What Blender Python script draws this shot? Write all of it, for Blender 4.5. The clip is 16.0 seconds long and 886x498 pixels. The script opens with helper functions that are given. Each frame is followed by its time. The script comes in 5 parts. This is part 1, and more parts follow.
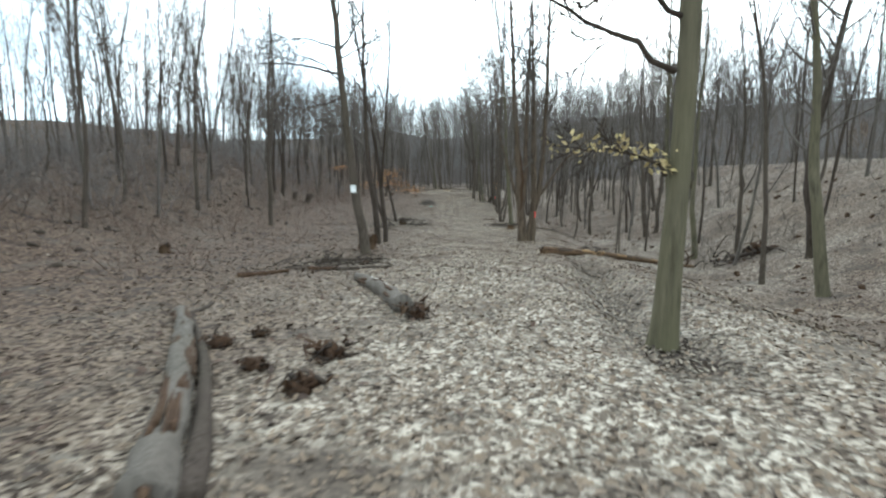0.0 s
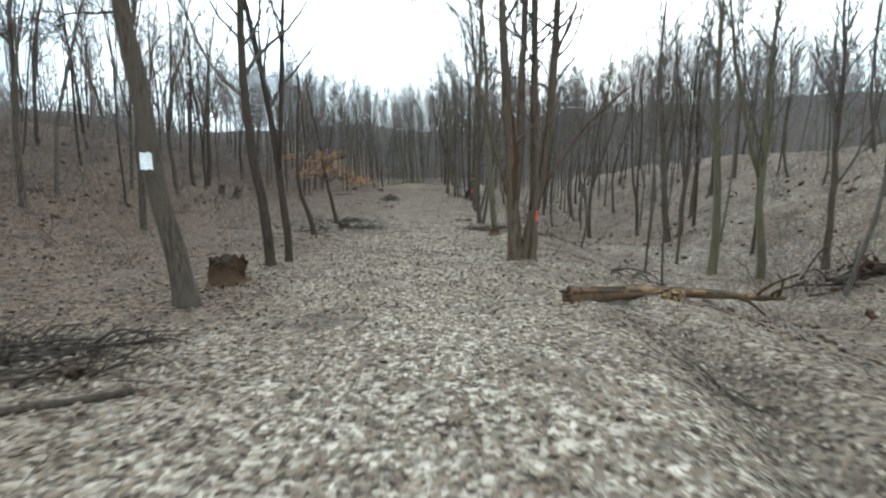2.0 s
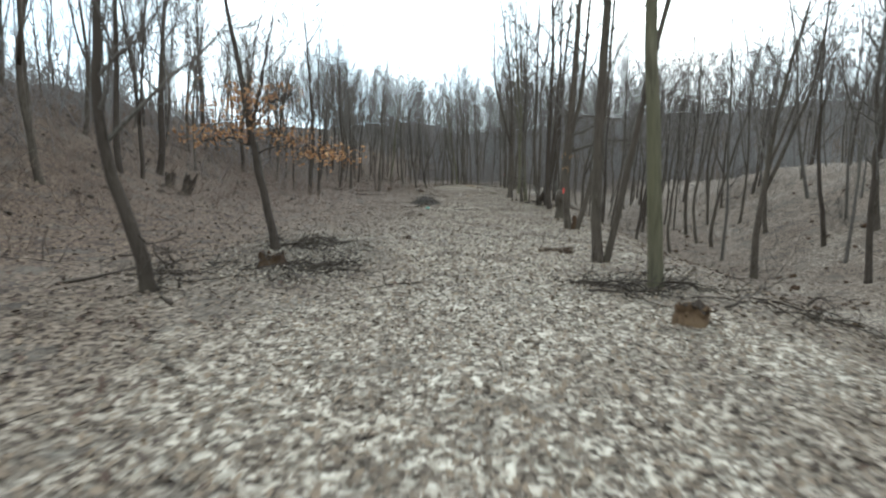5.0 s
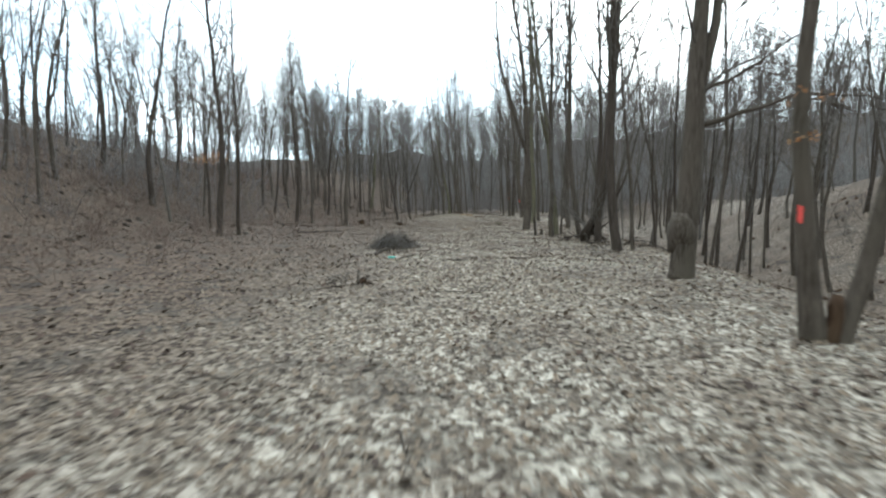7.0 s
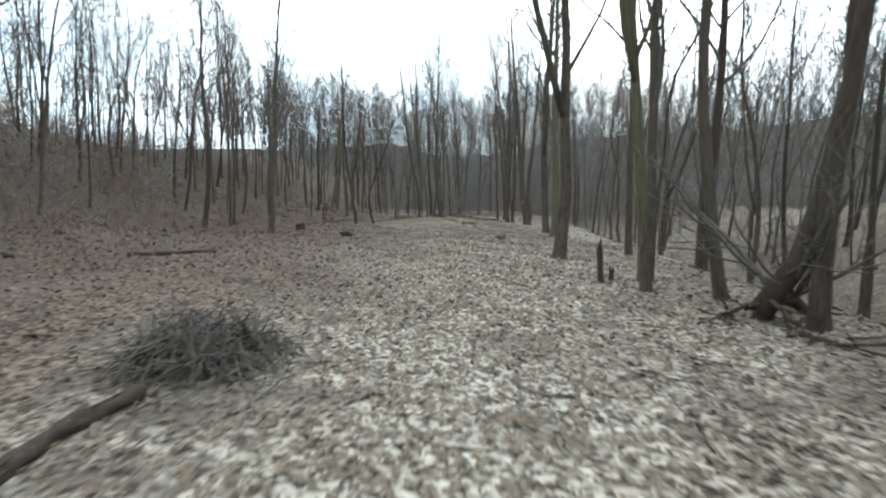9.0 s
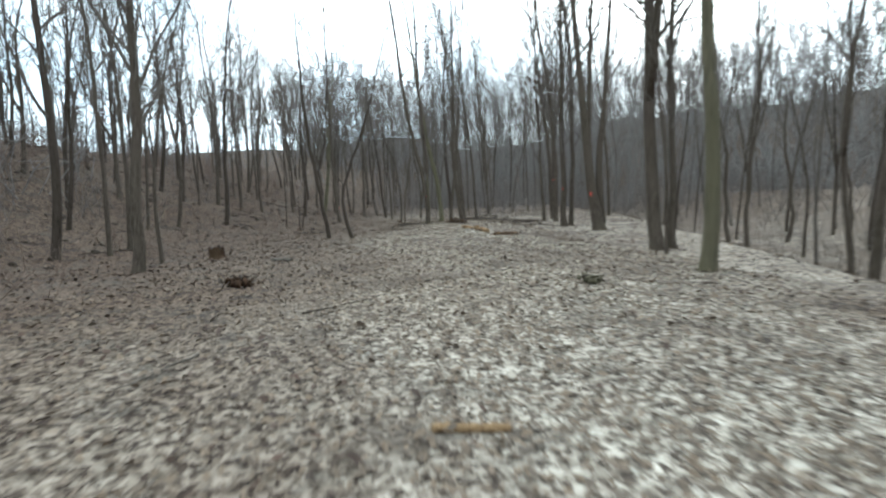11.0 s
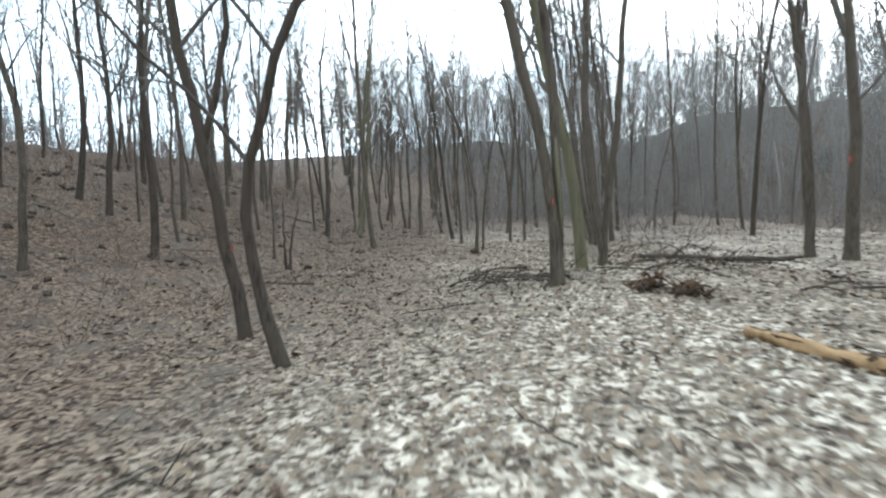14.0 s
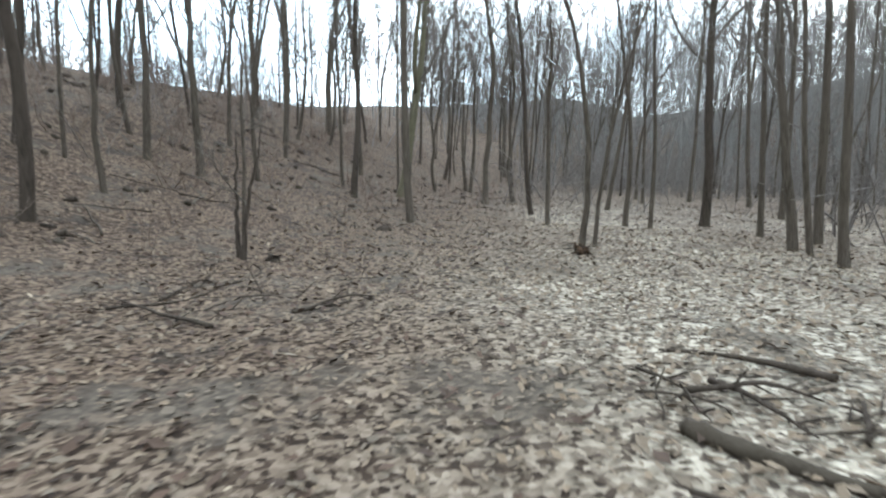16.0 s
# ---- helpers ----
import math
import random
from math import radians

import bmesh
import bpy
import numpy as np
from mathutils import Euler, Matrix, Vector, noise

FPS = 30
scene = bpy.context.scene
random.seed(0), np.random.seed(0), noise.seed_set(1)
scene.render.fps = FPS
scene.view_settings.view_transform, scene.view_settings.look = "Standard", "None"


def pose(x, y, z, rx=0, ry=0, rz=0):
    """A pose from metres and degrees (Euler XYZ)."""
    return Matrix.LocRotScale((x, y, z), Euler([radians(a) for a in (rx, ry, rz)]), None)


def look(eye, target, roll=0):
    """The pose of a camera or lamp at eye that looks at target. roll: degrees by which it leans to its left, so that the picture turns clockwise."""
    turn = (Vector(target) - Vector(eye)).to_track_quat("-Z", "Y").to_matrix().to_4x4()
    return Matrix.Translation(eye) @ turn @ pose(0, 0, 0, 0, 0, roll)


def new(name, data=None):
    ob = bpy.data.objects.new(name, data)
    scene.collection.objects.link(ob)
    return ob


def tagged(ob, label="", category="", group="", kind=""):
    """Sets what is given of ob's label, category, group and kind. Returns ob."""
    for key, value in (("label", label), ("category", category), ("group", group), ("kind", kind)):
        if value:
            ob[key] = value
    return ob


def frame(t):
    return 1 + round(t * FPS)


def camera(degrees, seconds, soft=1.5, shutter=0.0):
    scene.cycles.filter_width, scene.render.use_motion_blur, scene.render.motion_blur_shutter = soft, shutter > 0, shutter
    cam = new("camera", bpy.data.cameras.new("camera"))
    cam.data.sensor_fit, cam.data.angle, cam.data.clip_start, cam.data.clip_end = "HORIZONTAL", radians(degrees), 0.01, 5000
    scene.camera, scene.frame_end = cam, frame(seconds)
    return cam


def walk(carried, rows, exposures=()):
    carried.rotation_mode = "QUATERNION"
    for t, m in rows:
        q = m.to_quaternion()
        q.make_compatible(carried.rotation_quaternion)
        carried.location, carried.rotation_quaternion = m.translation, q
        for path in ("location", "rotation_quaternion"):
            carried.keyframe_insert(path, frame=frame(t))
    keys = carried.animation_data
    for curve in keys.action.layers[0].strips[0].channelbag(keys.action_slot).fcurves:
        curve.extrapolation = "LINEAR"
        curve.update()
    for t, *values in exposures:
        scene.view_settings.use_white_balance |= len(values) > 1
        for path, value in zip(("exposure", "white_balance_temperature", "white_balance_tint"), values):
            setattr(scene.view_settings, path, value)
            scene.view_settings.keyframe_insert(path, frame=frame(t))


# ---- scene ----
cam = camera(79.5, 16.0, soft=2.2, shutter=0.3)
PATH = [
    (0, (0.000, -0.000, 3.892), (-0.000, 1.994, 3.591), -0.5),
    (0.5, (0.326, 2.404, 3.729), (0.425, 4.396, 3.437), -0.5),
    (1, (0.653, 5.056, 3.507), (0.781, 7.047, 3.220), -1.7),
    (1.5, (0.924, 7.727, 3.334), (1.050, 9.714, 3.002), -1.2),
    (2, (1.114, 10.352, 3.136), (1.194, 12.344, 2.821), -0.3),
    (2.5, (1.197, 13.022, 2.956), (1.215, 15.012, 2.611), 0.5),
    (3, (1.312, 15.700, 2.725), (1.266, 17.692, 2.392), -0.1),
    (3.2, (1.354, 16.736, 2.642), (1.280, 18.728, 2.326), -0.2),
    (5.3, (1.394, 28.416, 1.878), (1.254, 30.399, 1.597), 1.7),
    (5.5, (1.330, 29.780, 1.783), (1.190, 31.768, 1.585), 2.5),
    (6, (1.160, 33.206, 1.719), (1.030, 35.193, 1.518), 1.5),
    (6.5, (1.080, 36.655, 1.652), (0.965, 38.643, 1.473), -1.1),
    (7, (1.020, 40.150, 1.578), (0.915, 42.139, 1.401), -0.8),
    (7.5, (0.962, 43.548, 1.580), (0.871, 45.541, 1.436), -0.1),
    (8, (0.834, 46.740, 1.677), (0.768, 48.736, 1.566), 1.8),
    (8.5, (0.835, 50.037, 1.689), (0.784, 52.030, 1.526), 0.9),
    (8.7, (0.830, 51.284, 1.676), (0.791, 53.275, 1.492), 0.8),
    (10.8, (1.020, 64.882, 1.682), (0.945, 66.871, 1.492), -0.6),
    (11, (0.932, 66.338, 1.667), (0.785, 68.322, 1.467), -1.8),
    (11.5, (0.658, 69.719, 1.606), (0.353, 71.689, 1.446), -1.1),
    (12, (0.217, 72.730, 1.596), (-0.201, 74.682, 1.480), -0.7),
    (12.5, (-0.289, 75.395, 1.649), (-0.706, 77.345, 1.491), 1.0),
    (13, (-0.719, 77.876, 1.645), (-1.114, 79.827, 1.452), 1.2),
    (13.5, (-1.067, 80.204, 1.621), (-1.445, 82.162, 1.460), -2.2),
    (14, (-1.471, 82.606, 1.631), (-1.900, 84.553, 1.473), -2.3),
    (14.5, (-2.052, 84.702, 1.669), (-2.602, 86.622, 1.567), 1.7),
    (15, (-2.566, 86.920, 1.668), (-3.212, 88.806, 1.513), 0.8),
    (15.5, (-3.101, 88.889, 1.599), (-3.791, 90.753, 1.382), -1.1),
    (16, (-3.581, 90.584, 1.517), (-4.225, 92.453, 1.213), 1.5),
]

walk(cam, [(t, look(eye, target, roll)) for t, eye, target, roll in PATH], [(0, 0.56, 6000, 7), (8.5, 0.56, 6000, 7), (11.0, 0.62, 5950, 7), (12.5, 1.0, 5900, 8), (14.5, 1.05, 5900, 8), (16, 1.12, 5900, 8)])

# ---- light: a dull winter evening sky with no direct sun ----
SUN_UP, SUN_TURN = radians(24), radians(12)
scene.view_settings.exposure = 0.0
world = bpy.data.worlds.new("sky")
scene.world = world
world.use_nodes = True
wn, wl = world.node_tree.nodes, world.node_tree.links
wn.clear()
sky = wn.new("ShaderNodeTexSky")
sky.sky_type, sky.sun_disc, sky.sun_elevation, sky.sun_rotation = "NISHITA", False, SUN_UP, SUN_TURN
sky.air_density, sky.dust_density, sky.ozone_density = 1.0, 2.0, 1.0
sky_out, cloud_out = wn.new("ShaderNodeBackground"), wn.new("ShaderNodeBackground")
sky_out.inputs["Strength"].default_value = 0.15
cloud_map, cloud_noise, cloud_ramp = wn.new("ShaderNodeTexCoord"), wn.new("ShaderNodeTexNoise"), wn.new("ShaderNodeValToRGB")
cloud_noise.inputs["Scale"].default_value, cloud_noise.inputs["Detail"].default_value = 2.2, 5.0
cloud_ramp.color_ramp.elements[0].position, cloud_ramp.color_ramp.elements[0].color = 0.38, (0.46, 0.60, 0.68, 1)
cloud_ramp.color_ramp.elements[1].position, cloud_ramp.color_ramp.elements[1].color = 0.57, (0.90, 0.99, 1.0, 1)
cloud_out.inputs["Strength"].default_value = 2.7
wl.new(cloud_map.outputs["Generated"], cloud_noise.inputs["Vector"])
wl.new(cloud_noise.outputs["Fac"], cloud_ramp.inputs["Fac"])
wl.new(cloud_ramp.outputs["Color"], cloud_out.inputs["Color"])
wl.new(sky.outputs["Color"], sky_out.inputs["Color"])
both, world_out = wn.new("ShaderNodeMixShader"), wn.new("ShaderNodeOutputWorld")
both.inputs["Fac"].default_value = 0.85
wl.new(sky_out.outputs[0], both.inputs[1]), wl.new(cloud_out.outputs[0], both.inputs[2])
wl.new(both.outputs[0], world_out.inputs["Surface"])
sun = new("sun", bpy.data.lights.new("sun", "SUN"))
sun.data.energy, sun.data.angle, sun.data.color = 1.3, radians(30), (1.0, 0.97, 0.92)
sun.matrix_world = look((20, 60, 40), (20 - 40 * math.sin(SUN_TURN), 60 - 40 * math.cos(SUN_TURN), 40 - 40 * math.tan(SUN_UP)))


# ---- materials ----
def material(name, rough=0.9, spec=0.15):
    """A bare material: its nodes, a wiring function and its surface shader."""
    m = bpy.data.materials.new(name)
    m.use_nodes = True
    nodes = m.node_tree.nodes
    surface = nodes["Principled BSDF"]
    surface.inputs["Roughness"].default_value = rough
    surface.inputs["Specular IOR Level"].default_value = spec
    return m, nodes, m.node_tree.links.new, surface


def mixed(nodes, wire, fac, a, b, mode="MIX"):
    """A colour mix of two colours or sockets; its output."""
    n = nodes.new("ShaderNodeMix")
    n.data_type, n.blend_type = "RGBA", mode
    for socket, value in ((n.inputs[0], fac), (n.inputs[6], a), (n.inputs[7], b)):
        if isinstance(value, (int, float)):
            socket.default_value = value
        elif isinstance(value, tuple):
            socket.default_value = (*value, 1)
        else:
            wire(value, socket)
    return n.outputs[2]


def noisy(nodes, wire, scale, detail=4, stretch=(1, 1, 1), low=0.4, high=0.6, where="Object", rough=0.55):
    """A noise between two thresholds; its output, from 0 to 1."""
    at, fit, n, r = nodes.new("ShaderNodeTexCoord"), nodes.new("ShaderNodeMapping"), nodes.new("ShaderNodeTexNoise"), nodes.new("ShaderNodeMapRange")
    fit.inputs["Scale"].default_value = stretch
    n.inputs["Scale"].default_value, n.inputs["Detail"].default_value, n.inputs["Roughness"].default_value = scale, detail, rough
    r.inputs[1].default_value, r.inputs[2].default_value = low, high
    wire(at.outputs[where], fit.inputs[0]), wire(fit.outputs[0], n.inputs["Vector"]), wire(n.outputs["Fac"], r.inputs[0])
    return r.outputs[0]


def bumped(nodes, wire, surface, height, strength=0.4, distance=0.02):
    b = nodes.new("ShaderNodeBump")
    b.inputs["Strength"].default_value, b.inputs["Distance"].default_value = strength, distance
    wire(height, b.inputs["Height"]), wire(b.outputs[0], surface.inputs["Normal"])


def bark(name, dark, light, moss=(0.058, 0.060, 0.026), green=0.5, furrow=26):
    """Bark: long furrows, paler patches and a film of green algae, a little different on each tree."""
    m, nodes, wire, surface = material(name, 0.92, 0.1)
    grain = noisy(nodes, wire, furrow, 5, (1, 1, 0.14), 0.3, 0.7)
    patch = noisy(nodes, wire, 2.2, 4, (1, 1, 0.5), 0.42, 0.62)
    film = noisy(nodes, wire, 1.1, 3, (1, 1, 0.35), 0.40, 0.70)
    one = nodes.new("ShaderNodeObjectInfo")
    tint = nodes.new("ShaderNodeMapRange")
    tint.inputs[3].default_value, tint.inputs[4].default_value = 0.15, green
    wire(one.outputs["Random"], tint.inputs[0])
    by = nodes.new("ShaderNodeMath")
    by.operation = "MULTIPLY"
    wire(film, by.inputs[0]), wire(tint.outputs[0], by.inputs[1])
    c = mixed(nodes, wire, grain, dark, light)
    c = mixed(nodes, wire, patch, c, tuple(0.5 * (a + b) * 1.15 for a, b in zip(dark, light)))
    c = mixed(nodes, wire, by.outputs[0], c, moss)
    wire(c, surface.inputs["Base Color"])
    bumped(nodes, wire, surface, grain, 0.6, 0.02)
    return m


BARK = bark("bark", (0.025, 0.018, 0.013), (0.098, 0.077, 0.060), green=0.16)
SMOOTH = bark("smooth_bark", (0.050, 0.043, 0.028), (0.118, 0.102, 0.066), (0.080, 0.074, 0.034), 0.6, 14)
DARK_BARK = bark("dark_bark", (0.018, 0.013, 0.010), (0.068, 0.051, 0.040), green=0.08)
TWIG = bark("twig_bark", (0.056, 0.046, 0.039), (0.120, 0.102, 0.087), green=0.1)
TORN_BARK = bark("torn_bark", (0.029, 0.021, 0.015), (0.119, 0.085, 0.059), green=0.15, furrow=16)
PALE_BARK = bark("pale_bark", (0.16, 0.145, 0.12), (0.50, 0.47, 0.42), green=0.0, furrow=20)
BRUSH = bark("brush_stems", (0.086, 0.072, 0.064), (0.164, 0.139, 0.125), green=0.05)
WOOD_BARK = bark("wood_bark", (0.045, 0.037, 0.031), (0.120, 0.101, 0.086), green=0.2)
# distance haze put into the colour: bark paler than on the near trees
HAZED_BARK = bark("hazed_bark", (0.102, 0.091, 0.085), (0.189, 0.171, 0.159), green=0.05)
ROTTEN = bark("rotten_wood", (0.020, 0.011, 0.007), (0.074, 0.042, 0.025), green=0.1, furrow=18)
BARE_WOOD = bark("stripped_wood", (0.12, 0.072, 0.036), (0.28, 0.18, 0.095), green=0.0, furrow=30)
GREY_LOG = bark("grey_log_bark", (0.036, 0.030, 0.025), (0.140, 0.118, 0.098), green=0.05)


def leafy(name, colours, rough=0.75):
    """Dead leaves: each leaf takes its own tint."""
    m, nodes, wire, surface = material(name, rough, 0.2)
    island, ramp = nodes.new("ShaderNodeNewGeometry"), nodes.new("ShaderNodeValToRGB")
    wire(island.outputs["Random Per Island"], ramp.inputs["Fac"])
    ramp.color_ramp.interpolation = "LINEAR"
    for n, c in enumerate(colours):
        e = ramp.color_ramp.elements[n] if n < 2 else ramp.color_ramp.elements.new(0)
        e.position, e.color = n / (len(colours) - 1), (*c, 1)
    vein = noisy(nodes, wire, 45, 3, (1, 1, 1), 0.3, 0.7)
    c = mixed(nodes, wire, vein, (0.82, 0.80, 0.78), (1.0, 1.0, 1.0))
    wire(mixed(nodes, wire, 1.0, ramp.outputs["Color"], c, "MULTIPLY"), surface.inputs["Base Color"])
    return m


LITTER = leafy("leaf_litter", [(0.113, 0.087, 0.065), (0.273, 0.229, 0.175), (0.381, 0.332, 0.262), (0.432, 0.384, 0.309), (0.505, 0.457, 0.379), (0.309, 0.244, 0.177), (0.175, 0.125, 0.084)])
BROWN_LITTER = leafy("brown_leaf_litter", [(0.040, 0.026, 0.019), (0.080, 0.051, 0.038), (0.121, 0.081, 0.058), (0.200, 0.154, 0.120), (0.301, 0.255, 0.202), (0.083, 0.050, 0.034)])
MULCH = leafy("dark_damp_leaves", [(0.022, 0.014, 0.010), (0.050, 0.032, 0.022), (0.085, 0.056, 0.038), (0.15, 0.11, 0.08), (0.30, 0.25, 0.19)])
ORANGE = leafy("withered_leaves", [(0.26, 0.115, 0.045), (0.34, 0.165, 0.07), (0.40, 0.22, 0.10)])
PALE_LEAF = leafy("pale_withered_leaves", [(0.34, 0.27, 0.12), (0.44, 0.37, 0.20), (0.38, 0.29, 0.15)])

m, nodes, wire, surface = material("forest_floor", 0.95, 0.1)
at, cells, cells_b = nodes.new("ShaderNodeTexCoord"), nodes.new("ShaderNodeTexVoronoi"), nodes.new("ShaderNodeTexVoronoi")
cells.inputs["Scale"].default_value, cells_b.inputs["Scale"].default_value = 21.0, 12.0
wire(at.outputs["Object"], cells.inputs["Vector"]), wire(at.outputs["Object"], cells_b.inputs["Vector"])
one, two = nodes.new("ShaderNodeSeparateColor"), nodes.new("ShaderNodeSeparateColor")
wire(cells.outputs["Color"], one.inputs[0]), wire(cells_b.outputs["Color"], two.inputs[0])
leaf = nodes.new("ShaderNodeValToRGB")
for n, (p, c) in enumerate(((0.12, (0.050, 0.038, 0.030)), (0.32, (0.100, 0.077, 0.059)), (0.50, (0.245, 0.208, 0.164)), (0.70, (0.40, 0.350, 0.284)), (0.95, (0.50, 0.448, 0.372)))):
    e = leaf.color_ramp.elements[n] if n < 2 else leaf.color_ramp.elements.new(p)
    e.position, e.color = p, (*c, 1)
blend = nodes.new("ShaderNodeMath")
blend.operation = "MULTIPLY_ADD"
blend.inputs[1].default_value = 0.35
half = nodes.new("ShaderNodeMath")
half.operation = "MULTIPLY"
half.inputs[1].default_value = 0.65
wire(one.outputs[0], half.inputs[0]), wire(two.outputs[1], blend.inputs[0]), wire(half.outputs[0], blend.inputs[2])
wire(blend.outputs[0], leaf.inputs["Fac"])
soil_patch = noisy(nodes, wire, 0.55, 8, (1, 1, 1), 0.53, 0.66, rough=0.68)
soil = noisy(nodes, wire, 14, 5, (1, 1, 1), 0.35, 0.65)
earth = mixed(nodes, wire, soil, (0.050, 0.040, 0.032), (0.115, 0.092, 0.072))
tone = noisy(nodes, wire, 0.11, 4, (1, 1, 1), 0.35, 0.65)
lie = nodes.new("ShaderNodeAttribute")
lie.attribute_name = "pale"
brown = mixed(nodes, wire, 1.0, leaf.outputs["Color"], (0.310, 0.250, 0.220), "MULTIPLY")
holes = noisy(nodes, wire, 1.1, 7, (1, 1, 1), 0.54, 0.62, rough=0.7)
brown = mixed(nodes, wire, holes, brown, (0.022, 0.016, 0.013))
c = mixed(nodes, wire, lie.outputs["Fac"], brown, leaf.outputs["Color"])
c = mixed(nodes, wire, soil_patch, c, earth)
worn = nodes.new("ShaderNodeAttribute")
worn.attribute_name = "bare"
c = mixed(nodes, wire, worn.outputs["Fac"], c, mixed(nodes, wire, soil, (0.016, 0.011, 0.008), (0.062, 0.043, 0.031)))
c = mixed(nodes, wire, 1.0, c, mixed(nodes, wire, tone, (0.84, 0.80, 0.77), (1.0, 1.0, 1.0)), "MULTIPLY")
wire(c, surface.inputs["Base Color"])
bumped(nodes, wire, surface, blend.outputs[0], 0.7, 0.03)
FLOOR = m


def plain(name, colour, rough=0.6, spec=0.3, spots=12.0, dull=0.7):
    m, nodes, wire, surface = material(name, rough, spec)
    worn = noisy(nodes, wire, spots, 4, (1, 1, 1), 0.35, 0.65)
    wire(mixed(nodes, wire, worn, tuple(v * dull for v in colour), colour), surface.inputs["Base Color"])
    return m


WHITE_PAINT = plain("white_paint", (0.80, 0.80, 0.78), 0.55)
RED_PAINT = plain("red_paint", (0.55, 0.06, 0.045), 0.6)
FADED_RED = plain("faded_red_paint", (0.34, 0.075, 0.055), 0.8, 0.1, 30.0, 0.35)
TEAL_PLASTIC = plain("teal_plastic", (0.05, 0.33, 0.26), 0.35, 0.5)


# ---- mesh tools ----
def mesh_of(name, verts, quads, mat, smooth=True):
    """A mesh from arrays of corners and four-cornered faces."""
    verts, quads = np.asarray(verts, np.float32), np.asarray(quads, np.int32)
    me = bpy.data.meshes.new(name)
    me.vertices.add(len(verts)), me.loops.add(quads.size), me.polygons.add(len(quads))
    me.vertices.foreach_set("co", verts.ravel())
    me.loops.foreach_set("vertex_index", quads.ravel())
    me.polygons.foreach_set("loop_start", np.arange(0, quads.size, 4, dtype=np.int32))
    me.polygons.foreach_set("use_smooth", np.full(len(quads), smooth))
    me.update(calc_edges=True)
    me.validate()
    me.materials.append(mat)
    return me


class Wood:
    """Collects round tapering lengths of wood into one mesh."""

    def __init__(self):
        self.v, self.q, self.n = [], [], 0

    def tube(self, points, radii, sides, knobs=0.0, rng=None, flare=0.0, shut=True):
        p, r = np.asarray(points, float), np.asarray(radii, float)
        if shut:
            p, r = np.vstack([p[:1], p, p[-1:]]), np.r_[r[0] * 0.05, r, r[-1] * 0.05]
        along = np.gradient(p, axis=0)
        along[0], along[-1] = p[-1] - p[0], p[-1] - p[0]
        along /= np.linalg.norm(along, axis=1, keepdims=True) + 1e-9
        ref = np.array([1.0, 0, 0]) if abs(along[len(p) // 2, 0]) < 0.8 else np.array([0, 1.0, 0])
        a = np.cross(along, ref)
        a /= np.linalg.norm(a, axis=1, keepdims=True)
        b = np.cross(along, a)
        th = np.arange(sides) * 2 * np.pi / sides
        swell_by = np.ones((len(p), sides))
        if knobs and rng is not None:
            ph = rng.uniform(0, 6.28, 4)
            s = np.arange(len(p))[:, None] * 0.55
            swell_by = 1 + knobs * (np.sin(2 * th[None] + ph[0] + s * 0.6) + 0.7 * np.sin(3 * th[None] + ph[1] - s) + 0.5 * np.sin(s * 2 + ph[2] + th[None]))
        if flare:
            h = np.linalg.norm(p - p[0], axis=1)[:, None]
            ph = 0.0 if rng is None else rng.uniform(0, 6.28)
            swell_by = swell_by + flare * np.exp(-h / 0.22) * (0.75 + 0.6 * np.sin(4 * th[None] + ph) + 0.35 * np.sin(3 * th[None] + 2 * ph))
        ring = p[:, None] + (r[:, None] * swell_by)[..., None] * (np.cos(th)[None, :, None] * a[:, None] + np.sin(th)[None, :, None] * b[:, None])
        i, j = np.meshgrid(np.arange(len(p) - 1), np.arange(sides), indexing="ij")
        k = (j + 1) % sides
        self.q.append((self.n + np.stack([i * sides + j, i * sides + k, (i + 1) * sides + k, (i + 1) * sides + j], -1)).reshape(-1, 4))
        self.v.append(ring.reshape(-1, 3))
        self.n += len(p) * sides
        return self

    def mesh(self, name, mat):
        return mesh_of(name, np.concatenate(self.v), np.concatenate(self.q), mat)


def wander(rng, start, way, length, steps, wob, up=0.0):
    """A crooked line of that length: it strays by wob a step and bends upwards by up."""
    p, d, pts = np.array(start, float), np.array(way, float), []
    d /= np.linalg.norm(d)
    pts.append(p.copy())
    for _ in range(steps):
        d = d + rng.normal(0, wob, 3) + (0, 0, up)
        d /= np.linalg.norm(d)
        p = p + d * length / steps
        pts.append(p.copy())
    return np.array(pts)


def spray(wood, rng, line, radius, depth, sides=3, count=5, spread=0.9, length=0.55, up=0.10):
    """Side shoots along a line, each with its own shoots."""
    total = np.linalg.norm(np.diff(line, axis=0), axis=1).sum()
    for k in range(count):
        f = 0.25 + 0.72 * (k + rng.uniform(0, 0.9)) / count
        i = min(int(f * (len(line) - 1)), len(line) - 2)
        at = line[i] + (line[i + 1] - line[i]) * (f * (len(line) - 1) - i)
        d = line[i + 1] - line[i]
        d = d / (np.linalg.norm(d) + 1e-9)
        side = np.cross(d, rng.normal(0, 1, 3))
        side /= np.linalg.norm(side) + 1e-9
        way = d * rng.uniform(0.5, 1.0) + side * spread + np.array((0, 0, up * 2))
        ln = total * length * rng.uniform(0.55, 1.1) * (1.15 - 0.6 * f)
        steps = 4 if depth > 1 else (3 if depth else 1)
        sub = wander(rng, at, way, ln, steps, 0.16, up)
        r = max(radius * (1 - 0.75 * f) * 0.55, 0.011)
        wood.tube(sub, np.linspace(r, max(r * 0.35, 0.004), len(sub)), sides + (1 if depth > 1 else 0), shut=False)
        if depth > 0:
            spray(wood, rng, sub, r, depth - 1, 3, max(count - 1, 3), spread, length, up)


